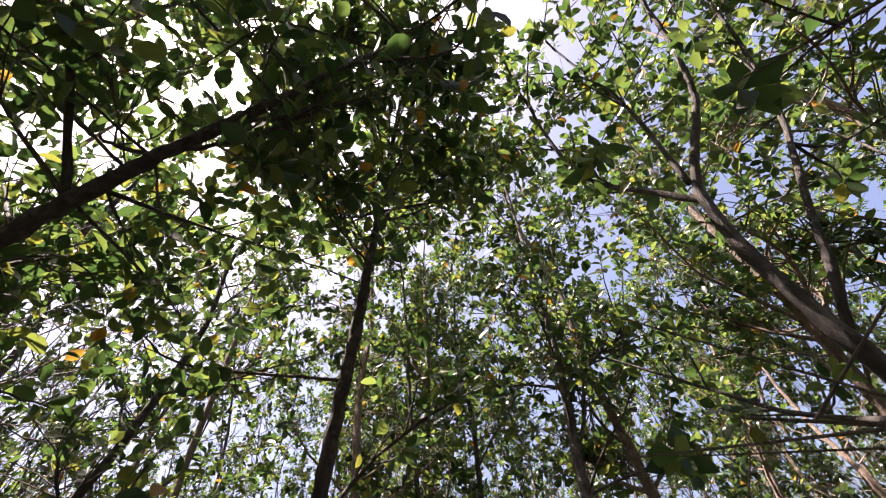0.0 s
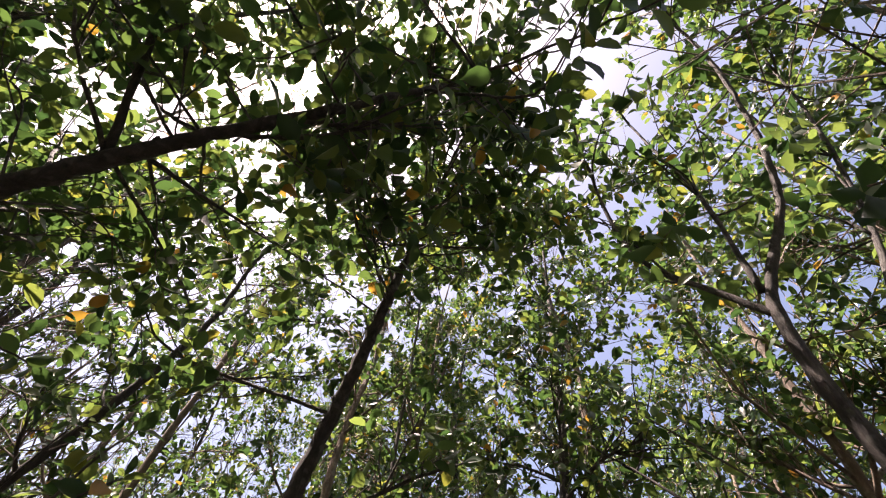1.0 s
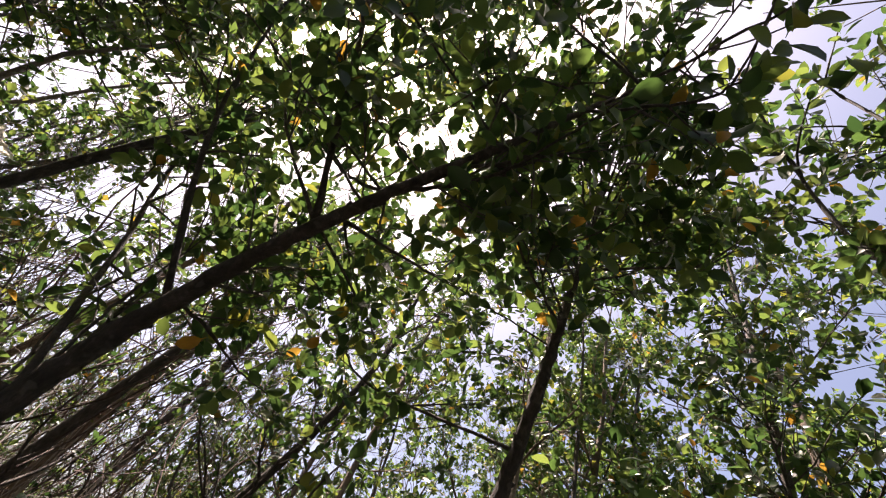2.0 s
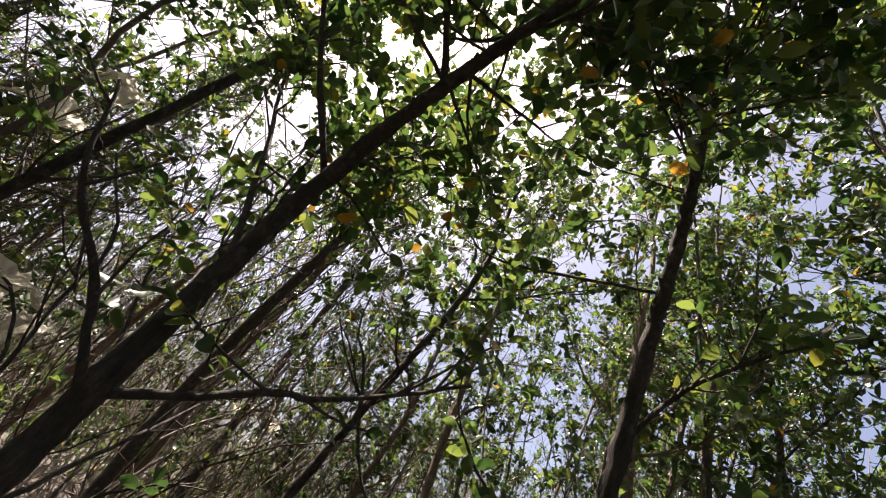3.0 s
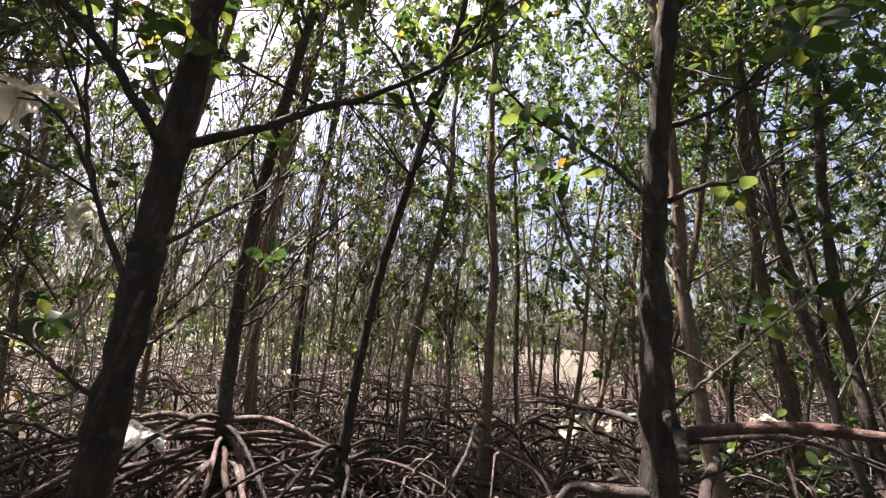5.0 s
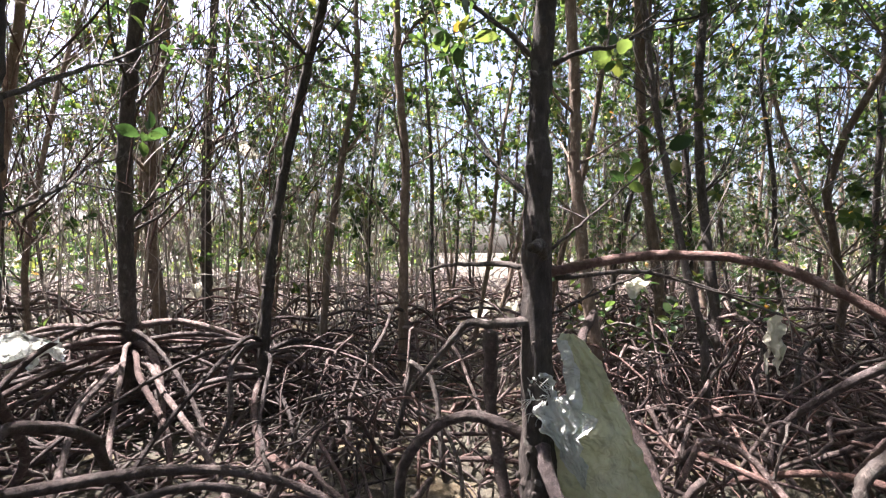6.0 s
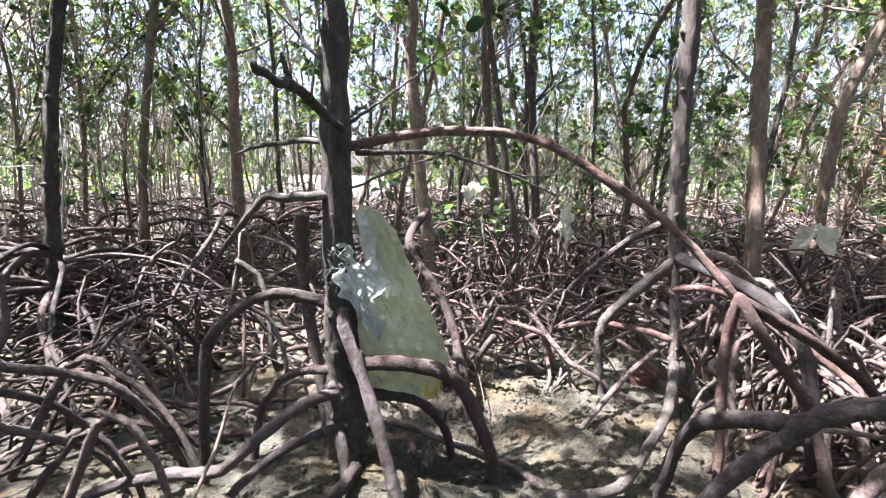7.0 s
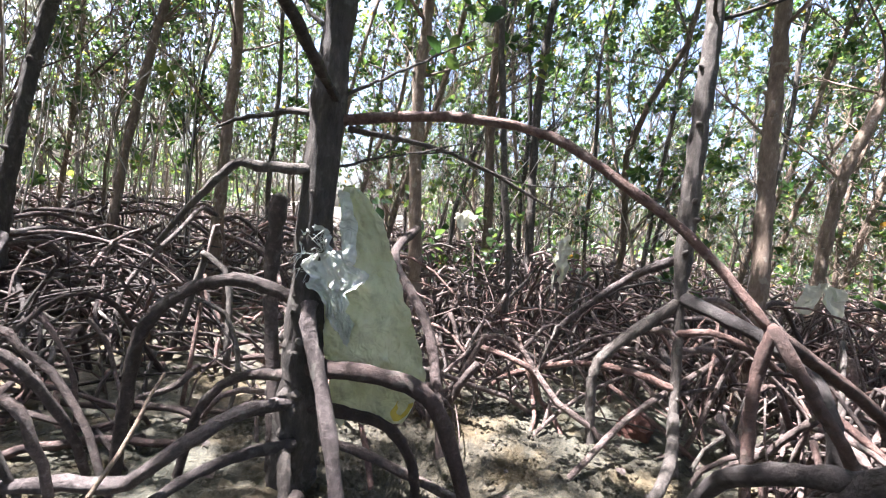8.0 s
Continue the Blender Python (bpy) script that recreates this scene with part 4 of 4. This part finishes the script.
def root_thicket():
    """Tangle of arching stilt roots between the trees."""
    rng = np.random.default_rng(8)
    kinds = {"brown": ([], ROOT), "reddish": ([], ROOT_RED), "dark": ([], BARK), "maroon": ([], ROOT_MAROON)}

    def kept_clear(x, y):
        if math.hypot((x - 0.85) / 0.58, (y - 0.74) / 0.47) < 1 or math.hypot(x - 0.2, y) < 1.1 or (-0.4 < x < 0.75 and y < 1.15) or (x < 1.3 and y < 0.4):
            return True
        return math.hypot(x - 1.6, y - 1.06) < 0.22 or 0.9 < x < 1.7 and abs(y - 0.3 - (x - 0.9) * 0.95) < 0.13

    for k in range(7200):
        if k >= 6750:
            x, y = rng.uniform(1.5, 3.6), rng.uniform(-0.2, 1.3)
        elif k >= 6150:
            x, y = rng.uniform(0.75, 2.8), rng.uniform(1.15, 2.6)
        else:
            x, y = (rng.uniform(-8, 8), rng.uniform(0.7, 13)) if k % 4 else (rng.uniform(-2.4, 3.6), rng.uniform(-0.2, 3.8)) if k % 8 else (rng.uniform(-2.2, -0.1), rng.uniform(0.9, 2.9))
        d = math.hypot(x - 0.2, y)
        if d > 13 or kept_clear(x, y) or d > 4 and rng.random() < 0.45:
            continue
        hgt = rng.uniform(0.10, 0.52) ** (1.0 if k % 3 else 1.5) * min(1, d / 2.4) * (0.78 if x < 0 and d > 2 else 1)
        way = math.degrees(math.atan2(0.2 - x, y))
        low_lane = x < 0.0 and y > 0.8 and d < 3.0 and abs(way - 34) < 17
        sand_gap = math.hypot((x - 0.5 + 0.13 * (3.2 - y)) / 0.24, (y - 2.6) / 0.75) < 1
        if (low_lane or sand_gap) and k % 9 > 3 or 0.5 < x < 3.0 and 0.9 < y < 3.2 and k % 5 > 2:
            continue
        hgt *= 0.55 if low_lane else 0.4 if sand_gap else 1
        a, reach = rng.uniform(0, 6.28), (rng.uniform(0.2, 0.7) if k >= 6150 else rng.uniform(0.25, 0.65) if k % 3 else rng.uniform(0.5, 1.25)) * min(1, d / 2.2)
        ex, ey = x + math.cos(a) * reach, y + math.sin(a) * reach
        if kept_clear(ex, ey):
            continue
        run = stilt_root((x, y, hgt), a, reach, rng)
        if rng.random() < 0.25:
            run = np.linspace(run[1], (ex, ey, -0.04), 5) + rng.normal(0, 0.008, (5, 3)) + np.array([(0, 0, 0), (0, 0, 0.03), (0, 0, 0.04), (0, 0, 0.025), (0, 0, 0)]) * reach
        elif rng.random() < 0.5:
            foot = np.array([x - math.cos(a) * reach * rng.uniform(0.1, 0.6) + rng.normal(0, 0.05), y - math.sin(a) * reach * rng.uniform(0.1, 0.6) + rng.normal(0, 0.05), -0.03])
            run = np.vstack([foot, foot * 0.3 + run[0] * 0.7 + (0, 0, 0.02), run])
        r = (0.003 + 0.0085 * rng.random() ** 1.4 * (1 if rng.random() < 0.88 else 1.6)) * (0.85 if d > 2 else 1)
        near = d < 4
        kind = rng.choice(["brown", "brown", "brown", "reddish", "reddish", "dark", "dark" if x < 0.5 else "brown", "maroon"])
        # left sector near by: mostly dark and maroon bark, with its deep shade put in
        kind = rng.choice(["dark", "maroon", "maroon", kind]) if y > 0.8 and d < 3.2 and 4 < way < 51 else kind
        kinds[kind][0].append((d, tube(run, (r, r * 0.8), 5 if near else 4, 12 if near else 8, 0.06, rng, 0.002 if near else 0)))
        if rng.random() < 0.35:
            i = rng.integers(2, len(run) - 2)
            leg = np.array([run[i], run[i] * 0.6 + (0, 0, 0.0), run[i]])
            out = rng.normal(0, 0.09, 2)
            leg[1] = (run[i][0] + out[0], run[i][1] + out[1], run[i][2] * 0.6)
            leg[2] = (run[i][0] + 1.3 * out[0], run[i][1] + 1.3 * out[1], -0.03)
            kinds[kind][0].append((d, tube(leg, (r * 0.8, r * 0.6), 5 if near else 4, 6 if near else 4, 0.06, rng)))
    for kind, (chunks, mat) in kinds.items():
        chunks.sort(key=lambda c: c[0])
        ob = part("root_thicket", [c for _, c in chunks[230:]], mat, None, f"dense tangle of arching {kind} mangrove stilt roots", "stuff")
        tagged(ob, category="roots")
        for _, c in chunks[:230]:
            part("stilt_root", [c], mat, ob)


root_thicket()


def dead_sticks():
    """Bare pale twigs and dead stems that fill the space between the trunks."""
    rng = np.random.default_rng(9)
    chunks = []
    for k in range(1900):
        x, y = rng.uniform(-6, 6 if k % 2 else 0.5), rng.uniform(2.0, 9)
        if math.hypot(x - 0.2, y) < 2.9 or abs(math.degrees(math.atan2(0.2 - x, y)) - OPEN_AZ) < 6:
            continue
        z = rng.uniform(0.3, 2.4)
        run = branch_run((x, y, z), (rng.normal(0, 0.4), rng.normal(0, 0.4), 1.0), rng.uniform(0.5, 1.6), rng, 0.1, 5, 0.24)
        run = np.vstack([(x + rng.normal(0, 0.06), y + rng.normal(0, 0.06), -0.03), run]) if rng.random() < 0.3 else run
        r = rng.uniform(0.0025, 0.006)
        chunks.append(tube(run, (r, r * 0.5), 3, 7, 0.05, rng, 0.0, False))
    ob = part("dead_stems", chunks, DEAD, None, "bare pale dead stems and twigs among trunks", "stuff")
    tagged(ob, category="twigs")


dead_sticks()


def bare_twigs():
    """Leafless brown twigs that lean between the stems below the crowns."""
    rng = np.random.default_rng(19)
    chunks = []
    for _ in range(1050):
        x, y, z = rng.uniform(-6.0, -0.7), rng.uniform(1.6, 6.5), rng.uniform(0.9, 3.4)
        run = branch_run((x, y, z), (rng.normal(0.25, 0.35), rng.normal(0, 0.35), 1.0), rng.uniform(0.7, 1.6), rng, 0.1, 5, 0.22)
        r = rng.uniform(0.003, 0.0075)
        chunks.append(tube(run, (r, r * 0.45), 3, 6, 0.05, rng, 0.0, False))
    ob = part("bare_twigs", chunks, ROOT_RED, None, "leaning leafless brown twigs below the crowns", "stuff")
    tagged(ob, category="twigs")


bare_twigs()


# ---- plastic and litter ----
def sheet(grid):
    """Vertices and quads of a grid of points, given a thin second skin."""
    g = np.asarray(grid, float)
    n, m = g.shape[:2]
    v = g.reshape(-1, 3)
    i, j = np.meshgrid(np.arange(n - 1), np.arange(m - 1), indexing="ij")
    q = np.stack([i * m + j, i * m + j + 1, (i + 1) * m + j + 1, (i + 1) * m + j], -1).reshape(-1, 4)
    return v, q


def crumple(v, rng, amount, scale):
    off = Vector(rng.uniform(-50, 50, 3))
    out = v.copy()
    for k, p in enumerate(v):
        n = noise.noise_vector(Vector(p) * scale + off) + 0.5 * noise.noise_vector(Vector(p) * scale * 2.7 + off)
        out[k] += np.array(n) * amount
    return out


def bag_body(rng, origin, right, toward):
    """The hanging film as one closed, flattened skin: a shoulder strap above, a wide torn body below, creased along a middle fold."""
    lines, around = 96, 72
    z = np.concatenate([np.linspace(0.722, 0.566, 30), np.linspace(0.560, 0.535, 8), np.linspace(0.528, 0.172, lines - 38)])
    left = np.interp(-z, (-0.722, -0.70, -0.65, -0.566, -0.555, -0.535, -0.414, -0.30, -0.20, -0.172), (-0.070, -0.080, -0.064, -0.052, -0.075, -0.130, -0.090, -0.066, -0.046, -0.020))
    edge = np.interp(-z, (-0.722, -0.704, -0.625, -0.51, -0.395, -0.30, -0.27, -0.20, -0.172), (-0.045, -0.014, 0.044, 0.091, 0.135, 0.172, 0.170, 0.132, 0.095))
    fold = np.clip(np.interp(-z, (-0.72, -0.55, -0.38, -0.17), (-0.052, 0.010, 0.026, 0.045)), left + 0.008, edge - 0.008)
    deep = np.interp(-z, (-0.722, -0.66, -0.55, -0.35, -0.172), (0.004, 0.014, 0.026, 0.040, 0.012))
    u = np.linspace(0, 1, around // 2, endpoint=False)
    front = np.where(u[None] < 0.45, left[:, None] + (fold - left)[:, None] * (u / 0.45)[None], fold[:, None] + (edge - fold)[:, None] * ((u - 0.45) / 0.55)[None])
    bulge = deep[:, None] * np.where(u < 0.45, (u / 0.45) ** 0.8, (1 - (u - 0.45) / 0.55) ** 0.65)[None]
    pleat = 0.0035 * np.sin(26 * u[None] + 5 * np.sin(9 * z)[:, None]) * np.minimum(1, 6 * u * (1 - u))[None]
    back = edge[:, None] + (left - edge)[:, None] * u[None]
    hollow = -0.35 * deep[:, None] * np.sin(np.pi * u)[None] - 0.002
    across, out = np.hstack([front, back]), np.hstack([bulge + pleat, hollow])
    tatter = 0.012 * np.sin(40 * across[-1]) + 0.010 * np.sin(93 * across[-1] + 1)
    g = np.zeros((lines, around, 3))
    g[..., 0] = origin[0] + across * right[0] + out * toward[0]
    g[..., 1] = origin[1] + across * right[1] + out * toward[1]
    g[..., 2] = z[:, None] + tatter[None] * np.clip((0.30 - z) / 0.13, 0, 1)[:, None]
    v = g.reshape(-1, 3)
    i, j = np.meshgrid(np.arange(lines - 1), np.arange(around), indexing="ij")
    q = np.stack([i * around + j, (i + 1) * around + j, (i + 1) * around + (j + 1) % around, i * around + (j + 1) % around], -1).reshape(-1, 4)
    for amount, scale in ((0.010, 10), (0.006, 26), (0.0032, 60), (0.0016, 130)):
        v = crumple(v, rng, amount, scale)
    return v, q


def plastic_bag():
    rng = np.random.default_rng(31)
    base = np.array([0.48, 0.96, 0.70])
    origin, right, toward = np.array([0.545, 0.95]), np.array([0.924, -0.383]), np.array([-0.383, -0.924])
    bag = new("plastic_bag")
    rest(bag, base)
    tagged(bag, "torn pale green plastic carrier bag hung on a mangrove trunk", "bag")

    def at(across, out, z):
        return np.stack([origin[0] + across * right[0] + out * toward[0], origin[1] + across * right[1] + out * toward[1], z + 0.0 * across], -1)

    v, q = bag_body(rng, origin, right, toward)
    part("bag_body", [(v - base, q)], BAG, bag)
    loop = [at(np.array(a), np.array(o), np.array(z)) for a, o, z in ((-0.122, 0.022, 0.540), (-0.140, 0.032, 0.575), (-0.136, 0.034, 0.607), (-0.115, 0.030, 0.624), (-0.094, 0.022, 0.612), (-0.088, 0.016, 0.575), (-0.080, 0.018, 0.545))]
    part("handle", [tube(shift(loop, base), (0.010, 0.006, 0.005, 0.006, 0.010), 8, 30, 0.28, rng, 0.002)], BAG_WHITE, bag, "frayed white handle loop")
    net = []
    for k in range(44):
        a, b = rng.uniform(0, 6.28, 2)
        p, e = (at(np.array(-0.114 + 0.026 * math.cos(w)), np.array(0.034 + 0.004 * rng.normal()), np.array(0.594 + 0.030 * math.sin(w))) for w in (a, b))
        net.append(tube(shift([p, (p + e) / 2 + rng.normal(0, 0.006, 3), e], base), (0.0009, 0.0009), 3, 5, 0.1, rng))
    for k in range(16):
        p = at(np.array(-0.13 + 0.02 * rng.uniform(-1, 1)), np.array(0.035), np.array(0.545 + 0.02 * rng.uniform(-1, 1)))
        e = p + at(np.array(-0.02 * rng.uniform(0.2, 1.3)), np.array(0.004), np.array(-0.03 * rng.uniform(0.2, 1.2))) - at(np.array(0.0), np.array(0.0), np.array(0.0))
        net.append(tube(shift([p, (p + e) / 2 + rng.normal(0, 0.004, 3), e], base), (0.0010, 0.0005), 3, 5, 0.1, rng))
    part("frayed_net", net, BAG_WHITE, bag, "torn white plastic threads", "stuff")
    gu, gv = np.meshgrid(np.linspace(0, 1, 70), np.linspace(-1, 1, 44), indexing="ij")
    hw = np.interp(gu, (0, 0.08, 0.25, 0.38, 0.45, 0.8, 1.0), (0.030, 0.050, 0.064, 0.056, 0.030, 0.022, 0.004)) * (1 + 0.14 * np.sin(23 * gu + 2 * gv))
    mid = np.interp(gu, (0, 0.3, 0.45, 1.0), (-0.085, -0.055, -0.060, -0.010))
    film = 0.040 + 0.012 * np.sin(6 * gv + 5 * gu) * (1 - gu) + 0.004 * np.sin(19 * gv - 8 * gu) + 0.010 * gu
    v, q = sheet(at(mid + gv * hw, film, 0.572 - 0.20 * gu + 0.006 * gv))
    for amount, scale in ((0.007, 14), (0.0045, 40), (0.0025, 110)):
        v = crumple(v, rng, amount, scale)
    part("crumpled_flap", [(v - base, q)], BAG_WHITE, bag, "crumpled white torn film")
    gu, gv = np.meshgrid(np.linspace(0, 1, 34), np.linspace(-1, 1, 11), indexing="ij")
    hw = 0.012 + 0.006 * np.sin(3 * gu)
    v, q = sheet(at(np.interp(gu, (0, 0.4, 1), (-0.068, -0.046, -0.030)) + gv * hw, 0.022 + 0.014 * gu + 0.008 * (1 - gv**2), 0.714 - 0.165 * gu))
    part("folded_strap", [(crumple(crumple(v, rng, 0.006, 24), rng, 0.003, 70) - base, q)], BAG_WHITE, bag, "creased white strap fold")
    gu, gv = np.meshgrid(np.linspace(-1, 1, 12), np.linspace(-1, 1, 12), indexing="ij")
    v, q = sheet(at(0.126 + gu * 0.022 * (1 - 0.3 * gv**2), 0.016 + 0 * gu, 0.222 + gv * 0.024 * (1 - 0.45 * gu**2) + gu * 0.014))
    part("printed_patch", [(crumple(v, rng, 0.008, 20) - base, q)], BAG_YELLOW, bag, "yellow printed patch")


plastic_bag()


def plastic_scrap(place, size, seed, label, way=(1.0, 0.0), droop=0.5, mat=None, long=1.0):
    """A torn piece of film caught on a twig: crumpled, folded over its support and hanging down."""
    rng = np.random.default_rng(seed)
    gu, gv = np.meshgrid(np.linspace(-1, 1, 20), np.linspace(0, 1, 20), indexing="ij")
    w = np.array(way) / math.hypot(*way)
    wid = (0.35 + 0.65 * np.abs(np.sin(2.2 * gu + seed)))
    x = gu * 0.5 * long * w[0] + 0.12 * np.sin(5 * gv + seed) * w[1]
    y = gu * 0.5 * long * w[1] - 0.12 * np.sin(5 * gv + seed) * w[0]
    z = -gv * wid * droop + 0.08 * np.cos(4 * gu)
    v, q = sheet(np.stack([x, y, z], -1) * size)
    v = crumple(v, rng, 0.14 * size, 3.2 / size)
    v = crumple(v, rng, 0.05 * size, 9 / size)
    ob = part("plastic_scrap", [(v, q)], mat or FILM, None, label)
    rest(ob, place)
    tagged(ob, category="litter", group="plastic scraps")


plastic_scrap((1.60, 1.57, 0.66), 0.16, 1, "torn whitish plastic film hanging from a root", (1, -0.3), 1.5, FILM, 0.45)
plastic_scrap((1.57, 2.59, 0.76), 0.16, 2, "pale plastic wad caught on a branch", (1, 0), 0.8, FILM)
plastic_scrap((2.47, 0.97, 0.62), 0.15, 3, "ragged whitish plastic rag draped over roots", (0.3, -1), 0.8, FILM)
plastic_scrap((-2.02, 1.09, 2.57), 0.24, 4, "cream plastic film snagged high on a branch", (0.8, 0.6), 0.7, FILM_CREAM, 0.9)
plastic_scrap((-2.15, 1.11, 2.29), 0.26, 14, "cream plastic wad bunched on a high twig", (0.8, 0.5), 0.5, FILM_CREAM, 1.2)
plastic_scrap((-1.00, 0.64, 1.52), 0.155, 5, "whitish plastic sheet caught on a thin twig", (0.75, 0.55), 0.95, FILM_CREAM)
plastic_scrap((-0.91, 0.68, 1.50), 0.09, 15, "thin cream strip of plastic film along a twig", (0.8, 0.5), 0.28, FILM_CREAM, 1.3)
plastic_scrap((-1.83, 1.67, 1.56), 0.15, 6, "dirty plastic film hanging from a twig", (0.7, 0.3), 1.4, FILM)
plastic_scrap((-1.78, 4.48, 2.08), 0.42, 7, "long pale strip of plastic film on twigs", (1, 0.4), 0.35, FILM, 1.5)
plastic_scrap((-1.62, 1.98, 0.55), 0.26, 8, "bright white plastic scrap lying over stilt roots", (1, 0.4), 0.7, BAG_WHITE)
plastic_scrap((-2.40, 5.42, 0.55), 0.40, 9, "pale plastic sheet on the far roots", (1, 0.2), 0.5, FILM)
plastic_scrap((1.0, 4.3, 0.42), 0.5, 10, "pale plastic sheet lying on far roots", (1, 0.1), 0.4, FILM)


def clay_fragment(place, size, turn, seed):
    rng = np.random.default_rng(seed)
    bm = bmesh.new()
    bmesh.ops.create_cube(bm, size=1)
    bmesh.ops.subdivide_edges(bm, edges=bm.edges[:], cuts=3, use_grid_fill=True)
    for v in bm.verts:
        v.co = Vector((v.co.x * size[0], v.co.y * size[1], v.co.z * size[2])) + Vector(rng.normal(0, 0.005, 3))
    bmesh.ops.bevel(bm, geom=bm.edges[:], offset=0.002, segments=1, affect="EDGES")
    me = bpy.data.meshes.new("brick_fragment")
    bm.to_mesh(me)
    bm.free()
    me.materials.append(CLAY)
    ob = new("brick_fragment", me)
    ob.matrix_basis = Matrix.Translation(place) @ Matrix.Rotation(turn, 4, "Z") @ Matrix.Rotation(0.12, 4, "X")
    tagged(ob, "worn red clay brick fragment half sunk in mud", "brick")


clay_fragment((1.65, 1.075, 0.010), (0.15, 0.10, 0.06), 0.5, 1)


def stick(pts, r, seed, label, mat):
    base = np.array([*pts[0][:2], 0.0])
    ob = part("fallen_stick", [tube(shift(pts, base), (r, r * 0.8, r * 0.6), 7, 14, 0.08, np.random.default_rng(seed), 0.002)], mat, None, label)
    rest(ob, base)
    tagged(ob, category="stick")


stick([(0.03, 0.60, -0.01), (0.08, 0.72, 0.1), (0.17, 0.92, 0.31)], 0.006, 1, "thin straight grey stick leaning over roots", BARK_PALE)
stick([(-0.20, 0.95, 0.02), (-0.10, 0.93, 0.26), (-0.02, 0.91, 0.20), (0.03, 0.89, 0.0)], 0.012, 2, "thick pale root piece arching over mud", ROOT)
stick([(-0.30, 0.98, 0.02), (-0.16, 0.98, 0.21), (-0.09, 0.97, 0.13), (-0.03, 0.95, 0.0)], 0.010, 3, "pale root piece lying on the mud", ROOT)
stick([(-0.40, 1.2, 0.0), (-0.23, 1.17, 0.31), (-0.12, 1.14, 0.27), (-0.02, 1.08, 0.19), (0.08, 1.0, 0.0)], 0.011, 4, "pale root arching over the mud", ROOT)


def ground_litter():
    """Clods, shells, leaf scraps and bits of bark on the open mud."""
    rng = np.random.default_rng(12)
    stones, leaves_p, leaves_m = [], [], []
    ico = bmesh.new()
    bmesh.ops.create_icosphere(ico, subdivisions=1, radius=1)
    iv = np.array([v.co[:] for v in ico.verts])
    it = np.array([[v.index for v in f.verts] for f in ico.faces])
    ico.free()
    for k in range(9000):
        x, y = (rng.uniform(-1.6, 3.0), rng.uniform(0.2, 3.0)) if k % 3 == 0 else (rng.uniform(-0.3, 1.7), rng.uniform(0.35, 1.4))
        s = rng.uniform(0.003, 0.010) * (1 if rng.random() < 0.95 else 2.2)
        v = iv * rng.uniform(0.5, 1.4, (len(iv), 1)) * np.array([1, 1, 0.45]) * s + np.array([x, y, ground_height(x, y) + 0.1 * s])
        stones.append((v, it))
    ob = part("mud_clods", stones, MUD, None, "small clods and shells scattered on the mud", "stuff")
    tagged(ob, category="clods")
    n = 420
    P = np.stack([rng.uniform(-1.6, 3.0, n), rng.uniform(0.2, 3.2, n), np.zeros(n)], 1)
    P[:, 2] = ground_height(P[:, 0], P[:, 1]) + 0.012
    a = rng.uniform(0, 6.28, n)
    X = np.stack([np.cos(a), np.sin(a), rng.normal(0, 0.15, n)], 1)
    Z = unit(np.stack([rng.normal(0, 0.3, n), rng.normal(0, 0.3, n), np.ones(n)], 1))
    Y = unit(np.cross(Z, X))
    M = np.stack([X, Y, np.cross(X, Y)], -1) * rng.uniform(0.025, 0.05, (n, 1, 1))
    ob = part("fallen_leaves", [leaf_chunk(P, M, LEAF_FINE)], ROOT, None, "brown fallen leaves on the mud", "stuff")
    tagged(ob, category="leaves")


ground_litter()
